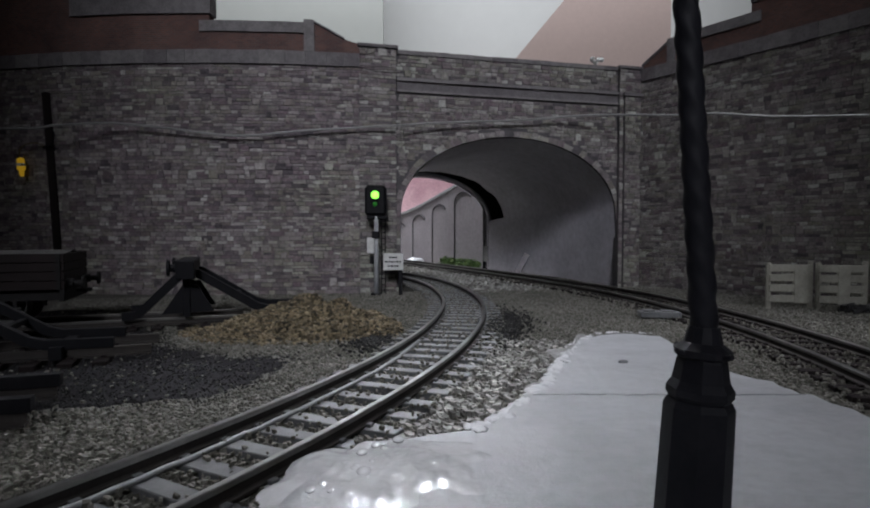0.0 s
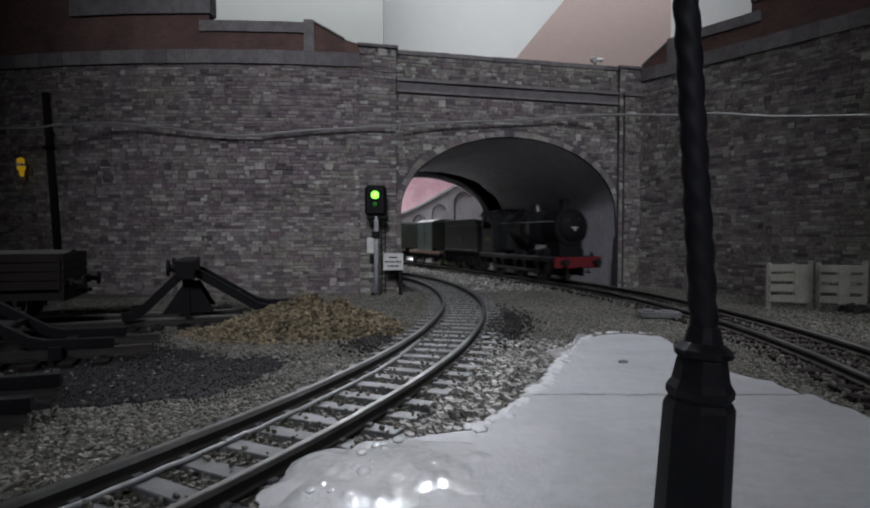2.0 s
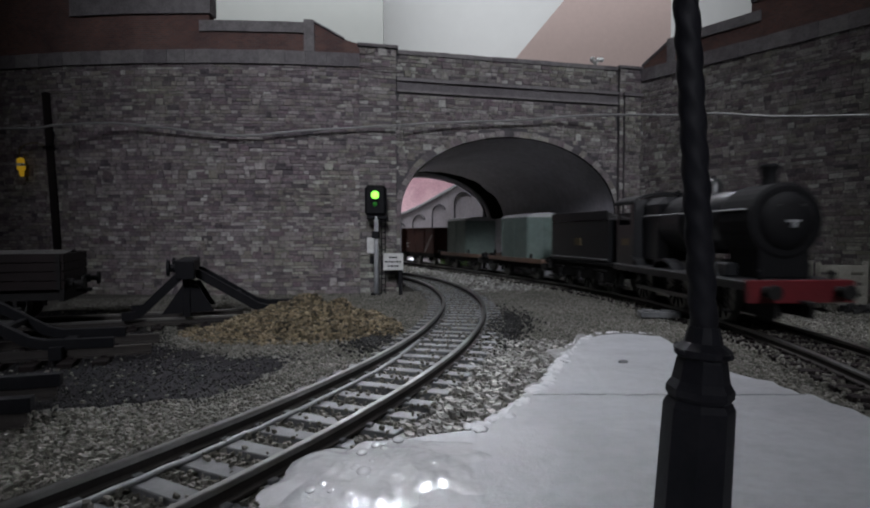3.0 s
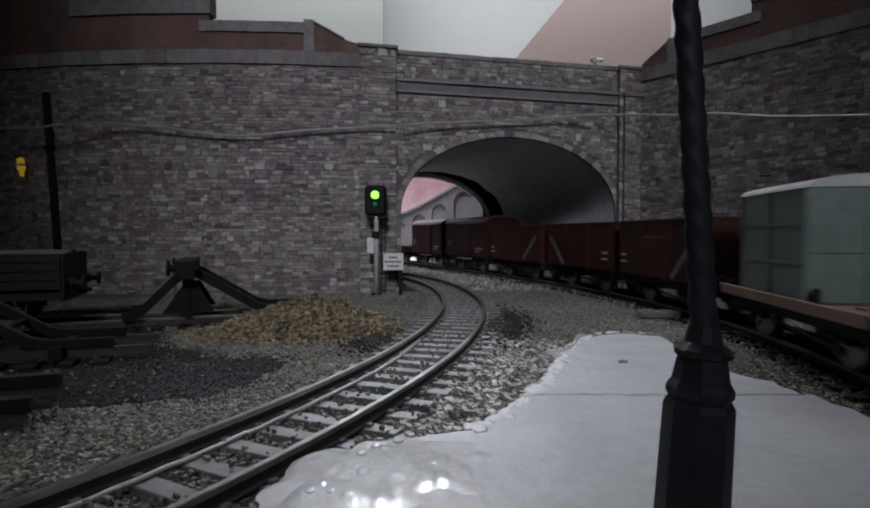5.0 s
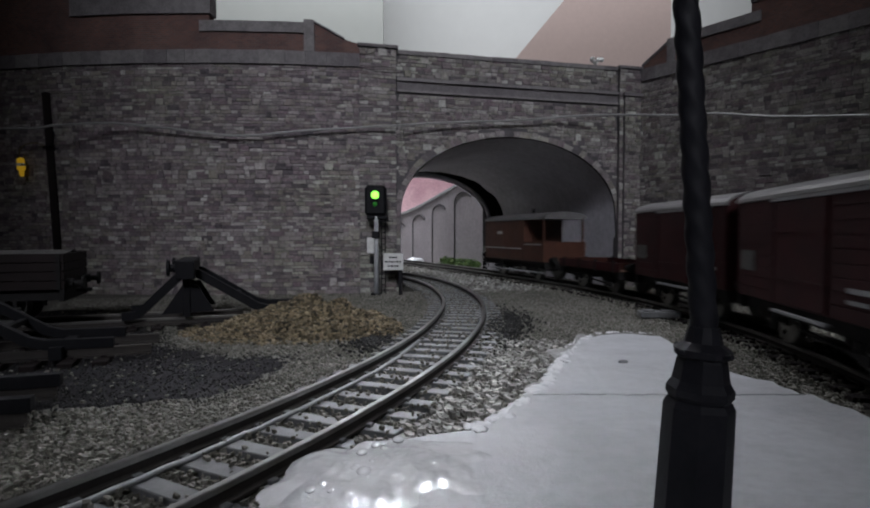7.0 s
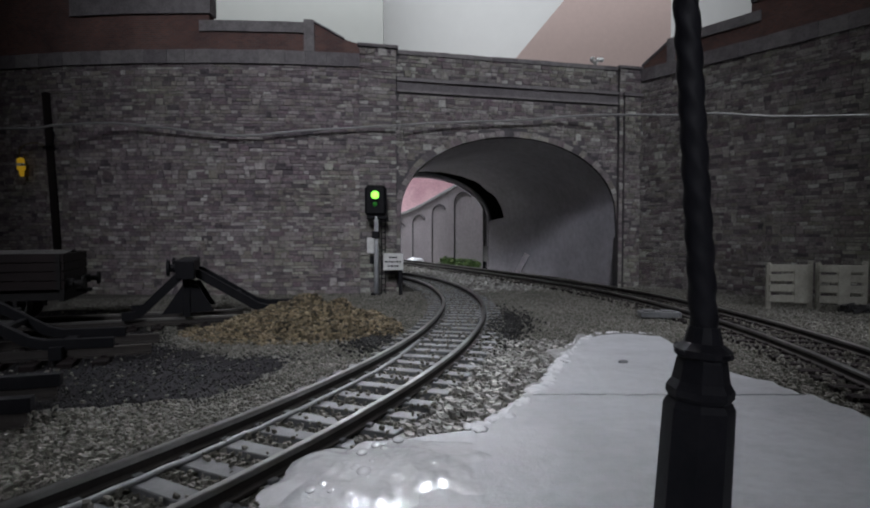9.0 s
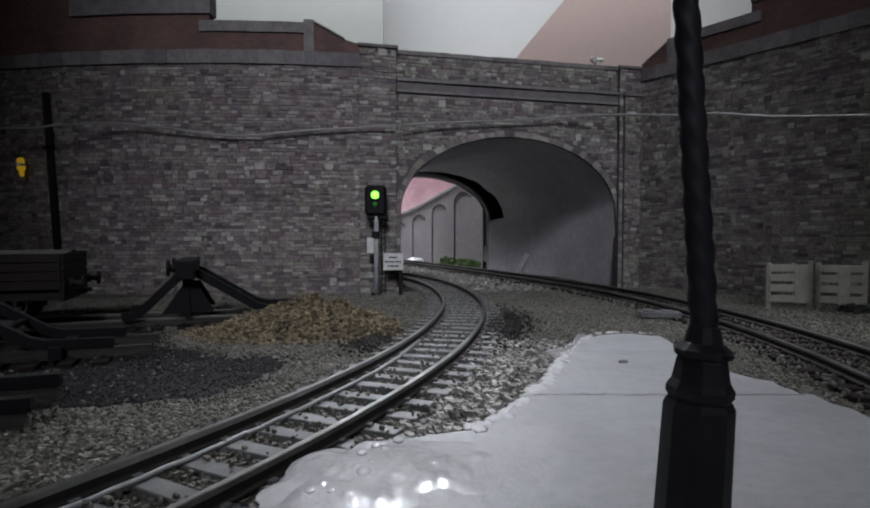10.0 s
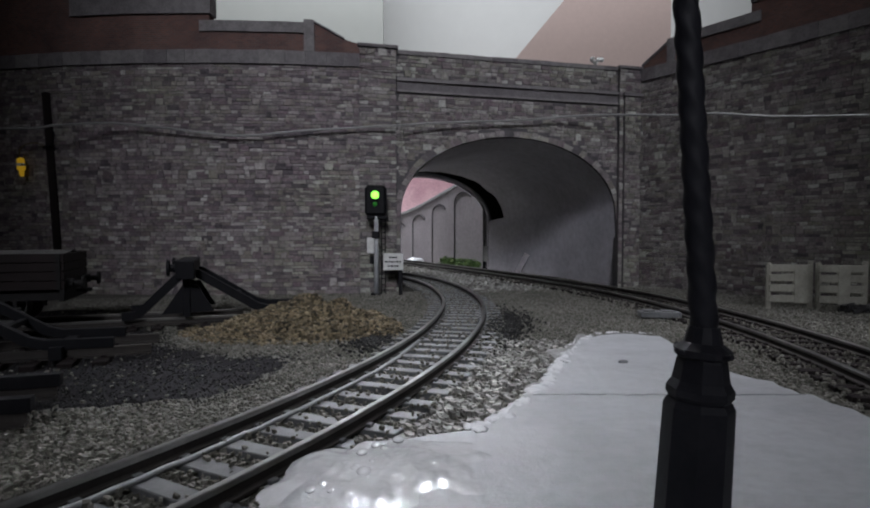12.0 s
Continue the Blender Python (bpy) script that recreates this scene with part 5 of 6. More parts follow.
def build_small_things():
    bm = boxes((-7.5, 7.5, -3.0, 3.0, -1.2, 1.1), (-6.2, -2, -2.2, 2.2, 1.0, 1.7), (0.5, 5.5, -2.4, 1.8, 1.0, 1.6), bevel=0.25)
    box_ = tagged(part("point_motor_cover", bm, M_SLEEPER), "low grey point-motor cover lying beside the outer track", "lineside box")
    box_.matrix_basis = at(86, 212, -1.7, 0, 0, -6)
    post = thing("marker_post", "short white and black marker post at the tunnel mouth", "marker post", at(45.0, 508, -4.0))
    part("stem", boxes((-1.2, 1.0, -0.8, 0.8, -0.5, 16), bevel=0.2), M_BLACK, post)
    part("plate", boxes((-1.0, 3.2, -1.5, -0.8, 8, 22), bevel=0.3), M_WHITE, post, "white plate")
    part("foot", boxes((-2.2, 2.6, -2, 2, -0.5, 2.2), bevel=0.3), M_BLACK, post)
    plank = tagged(part("plaster_offcut", boxes((-2.4, 2.4, -1.0, 1.0, -9.5, 9.5), bevel=0.4), M_CONCRETE), "pale plaster offcut leaning on the tunnel lining", "offcut")
    plank.matrix_basis = at(70.5, 451, 4.8, 12, 28, -15)
    bm = bmesh.new()
    rng = random.Random(61)
    bmesh.ops.create_icosphere(bm, subdivisions=3, radius=1)
    for v in bm.verts:
        v.co *= 1 + 0.35 * noise.noise(v.co * 2.2)
        v.co = Vector((v.co.x * 13, v.co.y * 6, max(-1, v.co.z * 4.6)))
    lump = tagged(part("plaster_lump", bm, M_PLASTER, smooth=True), "rough white plaster lump beside the far track", "plaster lump")
    lump.matrix_basis = at(-24, 655, -3.6, 0, 0, 20)
    # scatter bushes at the foot of the far wall
    for k in range(4):
        s = 338 + k * 20
        x, y, _ = main_at(s, 26 + k % 2 * 2)
        bush = thing("bush", "low bright green scatter bush at the wall foot", "bush", at(x, y, -4.2), group="bushes beyond the tunnel")
        part("stem", rod(bmesh.new(), (0, 0, -0.4), (0, 0, 4), 0.7, 0.4, 6), M_TAR, bush)
        verts, faces = [], []
        for _ in range(420):
            u = Vector((rng.gauss(0, 1), rng.gauss(0, 1), rng.gauss(0, 1))).normalized() * (rng.random() ** 0.4)
            c = Vector((u.x * (8.5 + k % 3), u.y * 5.5, 4.4 + u.z * (4.2 + 0.9 * (k % 2)) * (1 + 0.4 * noise.noise(u * 3 + Vector((k, 0, 0))))))
            a, b = Vector((rng.uniform(-1, 1), rng.uniform(-1, 1), rng.uniform(-1, 1))), Vector((rng.uniform(-1, 1), rng.uniform(-1, 1), rng.uniform(-1, 1)))
            base = len(verts)
            verts += [tuple((c + a * 1.1) * K), tuple((c + b * 1.1) * K), tuple((c - a * 1.1) * K), tuple((c - b * 1.1) * K)]
            faces.append((base, base + 1, base + 2, base + 3))
        data = bpy.data.meshes.new("foliage")
        data.from_pydata(verts, [], faces)
        data.materials.append(M_LEAF)
        leaf = new("foliage", data)
        leaf.parent = bush
    # oily patch where engines stand
    bm = bmesh.new()
    cells = {}
    for i in range(-12, 13):
        for j in range(-22, 23):
            x, y = 21 + j * 0.34 + i * 1.0, 193 + j * 2.0
            r = math.hypot(i / 8.0, j / 17.0) + 0.35 * noise.noise(Vector((x / 9, y / 9, 5)))
            if r < 1:
                cells[i, j] = bm.verts.new((x, y, ground_z(x, y) + 1.05 + 0.35 * noise.noise(Vector((x / 1.7, y / 1.7, 8)))))
    for i, j in list(cells):
        quad = [(i, j), (i + 1, j), (i + 1, j + 1), (i, j + 1)]
        if all(q in cells for q in quad):
            bm.faces.new([cells[q] for q in quad])
    for (i, j), vert in cells.items():
        if any((i + a, j + b) not in cells for a in (-1, 0, 1) for b in (-1, 0, 1)):
            vert.co.z -= 0.7
    tagged(part("oil_patch", bm, M_YARD), "dark oily stain on the ballast beside the track", "ground", kind="structure")
    # pebble on the platform
    bm = bmesh.new()
    bmesh.ops.create_icosphere(bm, subdivisions=2, radius=1)
    for v in bm.verts:
        v.co = Vector((v.co.x * 1.25, v.co.y * 0.8, v.co.z * 0.55)) * (1 + 0.2 * noise.noise(v.co * 2))
    peb = tagged(part("pebble", bm, M_SLEEPER), "small dark pebble lying on the platform", "pebble")
    peb.matrix_basis = at(45.5, 133, platform_z(133) + 0.2)
    # crumbs of plaster on the parapet
    crumb = bmesh.new()
    for k in range(9):
        c = bridge_point(143 + rng.uniform(-5, 5), 134.2 + rng.uniform(0, 1.6), -3 + rng.uniform(-2, 2))
        bmesh.ops.create_icosphere(crumb, subdivisions=1, radius=rng.uniform(0.8, 1.9), matrix=Matrix.Translation(c))
    tagged(part("plaster_crumbs", crumb, M_WHITE), "pale crumbs of plaster lying on the parapet", "debris")


build_station_lamp()
build_signal()
build_warning_sign()
build_pole()
build_wire()
build_fence()
build_sidings()
SIDE_TURN = math.degrees(math.atan2(SIDE_DIR.y, SIDE_DIR.x))
buffer_stop(-87, 202.5, SIDE_TURN, "black bent-rail buffer stop at the end of the back siding", 1.2)
buffer_stop(-120, 138.7, SIDE_TURN, "black bent-rail buffer stop at the end of the front siding")
buffer_stop(-103, 86, SIDE_TURN, "black bent-rail buffer stop at the end of the near siding")
build_small_things()


# ---------------------------------------------------------------- rolling stock; local x points forward, z = 0 on the rail
def wheel_mesh(radius, spokes):
    """One wheelset about its own axle: (dark centre, bright tyres)."""
    dark, bright = bmesh.new(), bmesh.new()
    turn = pose(0, 0, 0, 90, 0, 0)
    rod(dark, (0, -9.2, 0), (0, 9.2, 0), 0.9, seg=8)
    for side in (-1, 1):
        m = Matrix.Translation((0, side * 7.9, 0)) @ turn
        lathe(bright, [(radius - 1.1, -1.0), (radius, -1.0), (radius, 1.0), (radius - 1.1, 1.0)], 24, m)
        f = Matrix.Translation((0, side * 6.7, 0)) @ turn
        lathe(bright, [(radius, -0.3), (radius + 0.7, -0.25), (radius + 0.7, 0.25), (radius, 0.3)], 24, f)
        if spokes:
            for k in range(spokes):
                a = 2 * math.pi * k / spokes
                rod(dark, (0, side * 9.0, 0), (math.cos(a) * (radius - 0.9), side * 9.0, math.sin(a) * (radius - 0.9)), 0.55, 0.4, 6)
        lathe(dark, [(1.6, -0.6), (1.6, 0.6)], 12, Matrix.Translation((0, side * 9.1, 0)) @ turn)
        for k in range(3):
            a = 2 * math.pi * k / 3
            box(dark, -0.5, 0.5, -0.3, 0.3, -0.5, 0.5, 0, Matrix.Translation((math.cos(a) * radius * 0.6, side * 9.0, math.sin(a) * radius * 0.6)))
    return dark, bright


SPINNING = []


def wheelset(vehicle, x, radius, spokes=0):
    dark, bright = wheel_mesh(radius, spokes)
    w = part("wheelset", dark, M_CHASSIS, vehicle, "dark wheels on one axle")
    part("tyre", bright, M_STEEL, w, "bright steel tyres")
    w.matrix_basis = at(x, 0, radius)
    SPINNING.append((w, x, radius))


def buffers(vehicle, x, way, z=13.2):
    for y in (-11, 11):
        m = Matrix.Translation((x, y, z)) @ pose(0, 0, 0, 0, 90 * way, 0)
        part("buffer", lathe(bmesh.new(), [(1.5, 0), (1.5, 1.8), (0.9, 1.9), (0.9, 4.0), (2.3, 4.1), (2.1, 4.8)], 12, m), M_CHASSIS, vehicle)
    part("coupling_hook", boxes((x if way > 0 else x - 4.5, x + 4.5 if way > 0 else x, -1.2, 1.2, z - 3.8, z - 2.6), bevel=0.2), M_CHASSIS, vehicle)


def underframe(vehicle, half, base, top=11.4, r=6.2):
    """Solebars, headstocks, axleguards, brake lever and wheels of a four-wheel wagon."""
    for y in (-12.6, 11.4):
        part("solebar", boxes((-half, half, y, y + 1.2, top - 3.6, top), bevel=0.15), M_CHASSIS, vehicle)
    for x in (-half, half - 1.4):
        part("headstock", boxes((x, x + 1.4, -15, 15, top - 3.8, top), bevel=0.15), M_CHASSIS, vehicle)
    part("floor", boxes((-half + 1.5, half - 1.5, -11.3, 11.3, top - 1.2, top - 0.1)), M_CHASSIS, vehicle)
    for x in (-base, base):
        wheelset(vehicle, x, r)
        for y in (-12.9, 11.7):
            bm = boxes((x - 2.0, x + 2.0, y, y + 1.2, r - 2.4, r + 1.6), bevel=0.3)
            box(bm, x - 4.6, x - 3.6, y + 0.2, y + 0.9, r, top - 3.4, 0, None)
            box(bm, x + 3.6, x + 4.6, y + 0.2, y + 0.9, r, top - 3.4, 0, None)
            for k in range(4):
                box(bm, x - 5.2 + k * 0.9, x + 5.2 - k * 0.9, y + 0.1, y + 1.1, r + 3.4 - k * 0.55, r + 3.9 - k * 0.55)
            part("axlebox", bm, M_CHASSIS, vehicle)
    for y in (-13.3, 12.7):
        bm = bmesh.new()
        rod(bm, (-2, y, 6.5), (base + 5, y, 4.6), 0.45, seg=6)
        box(bm, base + 2, base + 6, y - .4, y + .4, 3.6, 5.6)
        part("brake_lever", bm, M_CHASSIS, vehicle)
        for x in (-base + 6.4, base - 8.2):
            part("brake_shoe", boxes((x, x + 1.8, y * 0.62 - 1, y * 0.62 + 1, 3, 8), bevel=0.2), M_CHASSIS, vehicle)
    buffers(vehicle, half, 1)
    buffers(vehicle, -half, -1)


def mineral_wagon(half, stripe, name_label):
    v = thing("mineral_wagon", name_label, "wagon", group="goods train")
    underframe(v, half, half * 0.52)
    z0, z1, w = 11.4, 34.0, 15.2
    bm = bmesh.new()
    for y in (-w, w - 1.0):
        box(bm, -half, half, y, y + 1.0, z0, z1, 0.15)
    part("side_sheet", bm, M_BAUXITE, v, "bauxite brown steel side")
    for x in (-half, half - 1.0):
        part("end_sheet", boxes((x, x + 1.0, -w + 1, w - 1, z0, z1), bevel=0.1), M_BAUXITE, v)
    part("top_rail", boxes((-half - .3, half + .3, -w - .4, -w + .9, z1 - .2, z1 + .9), (-half - .3, half + .3, w - .9, w + .4, z1 - .2, z1 + .9), (-half - .3, -half + 1, -w, w, z1 - .2, z1 + .9), (half - 1, half + .3, -w, w, z1 - .2, z1 + .9), bevel=0.1), M_BAUXITE, v)
    for y in (-w - 0.7, w - 0.1):
        for x in (-half + 1.5, -half * 0.36, half * 0.36 - 1.2, half - 2.7):
            part("stanchion", boxes((x, x + 1.2, y, y + 0.8, z0, z1), bevel=0.1), M_BAUXITE, v)
        part("side_door", boxes((-half * 0.33, half * 0.33, y + 0.1, y + 0.7, z0 + 0.4, z1 - 6), bevel=0.2), M_BAUXITE, v)
        part("door_hinge", boxes((-half * 0.3, -half * 0.22, y - .1, y + 0.9, z0 - 0.6, z0 + 9), (half * 0.22, half * 0.3, y - .1, y + 0.9, z0 - 0.6, z0 + 9), bevel=0.1), M_BAUXITE, v)
        face = y - 0.12 if y < 0 else y + 0.92
        # white end-door stripe and pale data bars
        bm = bmesh.new()
        run = 1 if stripe > 0 else -1
        a, b = Vector((run * half * 0.40, face, z0 + 1.0)), Vector((run * half * 0.88, face, z1 - 6.0))
        d = (b - a)
        ang = math.degrees(math.atan2(d.z, d.x))
        box(bm, -d.length / 2, d.length / 2, -0.06, 0.06, -0.95, 0.95, 0, Matrix.Translation((a + b) / 2) @ pose(0, 0, 0, 0, -ang, 0))
        part("stripe", bm, M_VANROOF, v, "dulled white diagonal stripe")
        part("data_bar", boxes((-run * half * 0.9 - (4.5 if run < 0 else 0) , -run * half * 0.9 + (0 if run < 0 else 4.5), face - .06, face + .06, z0 + 8.0, z0 + 9.0), (-run * half * 0.9 - (5.5 if run < 0 else 0), -run * half * 0.9 + (0 if run < 0 else 5.5), face - .06, face + .06, z0 + 5.0, z0 + 5.9)), M_GREY, v, "pale lettering bars")
    return v


def container_wagon(half, shift):
    v = thing("container_wagon", "flat wagon carrying a pale green furniture container", "wagon", group="goods train")
    underframe(v, half, half * 0.55)
    part("deck", boxes((-half, half, -14.5, 14.5, 11.4, 12.6), bevel=0.15), M_DECK, v, "planked brown deck")
    part("side_rail", boxes((-half, half, -15.2, -14.4, 10.8, 13.6), (-half, half, 14.4, 15.2, 10.8, 13.6), bevel=0.15), M_DECK, v)
    z0, z1, w, c = 12.6, 40.5, 13.6, 18.0
    box_ = part("container", boxes((shift - c, shift + c, -w, w, z0, z1), bevel=0.5), M_GREEN, v, "pale green container body")
    bm = bmesh.new()
    pts = [(math.cos(a) * (w + 0.4), z1 - 0.6 + math.sin(a) * 3.0) for a in np.linspace(0, math.pi, 13)]
    sweep(bm, [(shift - c - .4, 0, 0), (shift + c + .4, 0, 0)], [(p, q) for p, q in pts])
    part("roof", bm, M_ROOF, box_, "pale roof")
    for y in (-w - 0.35, w - 0.05):
        for z in (z0 + 9, z0 + 18.5):
            part("batten", boxes((shift - c, shift + c, y, y + 0.4, z, z + 0.7)), M_GREEN, box_)
        for x in (-c + 0.4, -0.5, c - 1.4):
            part("strap", boxes((shift + x, shift + x + 1.0, y, y + 0.4, z0, z1 - .6)), M_GREEN, box_)
    for x in (shift - c - 0.3, shift + c - 0.1):
        part("door_bar", boxes((x, x + 0.4, -1, 1, z0 + 1, z1 - 2), (x, x + 0.4, -w + .5, w - .5, z0 + 12, z0 + 13)), M_GREEN, box_)
    for x in (shift - c - 3, shift + c + 1.6):
        for y in (-13, 11.6):
            part("chain_post", boxes((x, x + 1.4, y, y + 1.4, 12.6, 16.5), bevel=0.1), M_CHASSIS, v)
    return v


def goods_van(half):
    v = thing("goods_van", "maroon planked goods van with a grey curved roof", "wagon", group="goods train")
    underframe(v, half, half * 0.52)
    z0, z1, w = 11.4, 38.5, 15.0
    body = part("body", boxes((-half, half, -w, w, z0, z1), bevel=0.2), M_VANRED, v, "maroon van body")
    bm = bmesh.new()
    pts = [(math.cos(a) * (w + 0.9), z1 - 0.4 + math.sin(a) * 4.8) for a in np.linspace(0, math.pi, 17)]
    pts += [(math.cos(a) * (w + 0.2), z1 - 0.6 + math.sin(a) * 4.35) for a in np.linspace(math.pi, 0, 17)]
    sweep(bm, [(-half - 0.9, 0, 0), (half + 0.9, 0, 0)], pts)
    part("roof", bm, M_VANROOF, v, "grey curved roof")
    for x in (-half - 0.35, half - 0.05):
        bm = bmesh.new()
        pts = [(math.cos(a) * (w - 0.1), z1 - 0.6 + math.sin(a) * 4.5) for a in np.linspace(0, math.pi, 17)]
        sweep(bm, [(x, 0, 0), (x + 0.4, 0, 0)], pts)
        part("end_gable", bm, M_VANRED, body)
        for y in (-8, 0, 8):
            part("end_post", boxes((x - .2, x + 0.6, y - 0.6, y + 0.6, z0, z1 + (4 if y == 0 else 2)), bevel=0.1), M_VANRED, body)
    for y in (-w - 0.4, w):
        for k in range(9):
            z = z0 + 0.3 + k * 2.9
            for a, b in ((-half + .2, -half * 0.36), (half * 0.36, half - .2)):
                part("plank", boxes((a, b, y + 0.1, y + 0.35, z, z + 2.6)), M_VANRED, body)
        door = part("door", boxes((-half * 0.33, half * 0.33, y - 0.2, y + 0.5, z0 + 0.5, z1 - 1.4), bevel=0.15), M_VANRED, v, "maroon sliding door")
        part("door_runner", boxes((-half * 0.4, half * 0.75, y - 0.4, y + 0.6, z1 - 1.3, z1 - 0.5)), M_GREY, v)
        part("door_strap", boxes((-half * 0.33, half * 0.33, y - 0.45, y + 0.6, z0 + 6, z0 + 6.8), (-half * 0.33, half * 0.33, y - 0.45, y + 0.6, z0 + 18, z0 + 18.8)), M_VANRED, door)
        f = y - 0.1 if y < 0 else y + 0.45
        part("number_plate", boxes((-half * 0.92, -half * 0.66, f - .1, f + .1, z0 + 7.5, z0 + 13)), M_LOAD, v, "dull grey lettering panel")
        part("data_bar", boxes((half * 0.55, half * 0.85, f - .1, f + .1, z0 + 6, z0 + 7), (half * 0.55, half * 0.75, f - .1, f + .1, z0 + 3.8, z0 + 4.6)), M_GREY, v, "pale lettering bars")
        part("step_board", boxes((-half * 0.35, half * 0.35, y - 0.5, y + 0.7, 9.4, 10)), M_GREY, v)
    return v


def flat_wagon(half):
    v = thing("flat_wagon", "low empty flat wagon with plank sides", "wagon", group="goods train")
    underframe(v, half, half * 0.52)
    part("deck", boxes((-half, half, -14.6, 14.6, 11.4, 12.4), bevel=0.1), M_DECK, v, "brown planked deck")
    for y in (-15.2, 14.4):
        part("side_plank", boxes((-half, half, y, y + 0.8, 11.2, 15.4), bevel=0.1), M_VANRED, v)
        for k in range(4):
            x = -half + 5 + k * (2 * half - 11) / 3
            part("stake_pocket", boxes((x, x + 1.2, y - .3, y + 1.1, 10.6, 16.3)), M_CHASSIS, v)
    for x in (-half, half - 0.8):
        part("end_plank", boxes((x, x + 0.8, -14.4, 14.4, 12.4, 15.6), bevel=0.1), M_BAUXITE, v)
    return v


def brake_van(half):
    v = thing("brake_van", "orange-brown goods brake van with an open veranda and grey roof", "brake van", group="goods train")
    underframe(v, half, half * 0.55)
    z0, z1, w = 11.4, 38.5, 14.6
    part("footplate", boxes((-half, half, -15, 15, 10.8, 12.0), bevel=0.15), M_CHASSIS, v)
    a, b = -half * 0.92, half * 0.38
    body = part("cabin", boxes((a, b, -w, w, 12, z1), bevel=0.25), M_BRAKE, v, "orange-brown planked cabin")
    for y in (-w - 0.3, w):
        part("side_sheet", boxes((b, half * 0.95, y, y + 0.4, 12, 24), bevel=0.1), M_BRAKE, v)
        part("handrail", boxes((a + 3, b - 3, y - 0.5, y - 0.1, 19.2, 19.9), (b + 2, half * 0.9, y - 0.5, y - 0.1, 22.2, 22.8)) if y < 0 else boxes((a + 3, b - 3, y + 0.5, y + 0.9, 19.2, 19.9), (b + 2, half * 0.9, y + 0.5, y + 0.9, 22.2, 22.8)), M_ROOF, v, "cream handrail")
        part("footboard", boxes((-half * 0.95, half * 0.95, y - 1.0, y + 1.2, 5.0, 5.7), bevel=0.1), M_GREY, v)
        for x in (-half * 0.8, -half * 0.3, half * 0.3, half * 0.8):
            part("footboard_hanger", boxes((x, x + 0.7, y - 0.1, y + 0.5, 5.2, 11)), M_CHASSIS, v)
        for k in range(5):
            x = a + 4 + k * (b - a - 8) / 4
            part("plank_batten", boxes((x - .25, x + .25, y + 0.05, y + 0.35, 12.4, z1 - .5)), M_BRAKE, body)
        f = y - .12 if y < 0 else y + .4
        part("number_bar", boxes((a + 20, a + 28, f - .1, f + .12, 29, 31)), M_ROOF, body, "pale lettering bar")
    for y in (-w + 0.3, w - 1.3):
        part("veranda_post", boxes((half * 0.9, half * 0.93, y, y + 1, 12, z1)), M_BRAKE, v)
    part("veranda_end", boxes((half * 0.93, half * 0.95, -w, w, 12, 24)), M_BRAKE, v)
    bm = bmesh.new()
    pts = [(math.cos(t) * (w + 1.0), z1 - 0.3 + math.sin(t) * 4.6) for t in np.linspace(0, math.pi, 17)]
    sweep(bm, [(-half * 0.96, 0, 0), (half * 0.98, 0, 0)], pts)
    roof = part("roof", bm, M_VANROOF, v, "grey curved roof")
    part("stove_pipe", rod(bmesh.new(), (-6, 6, z1 + 2), (-6, 6, z1 + 8), 0.9, seg=8), M_BLACK, roof)
    return v


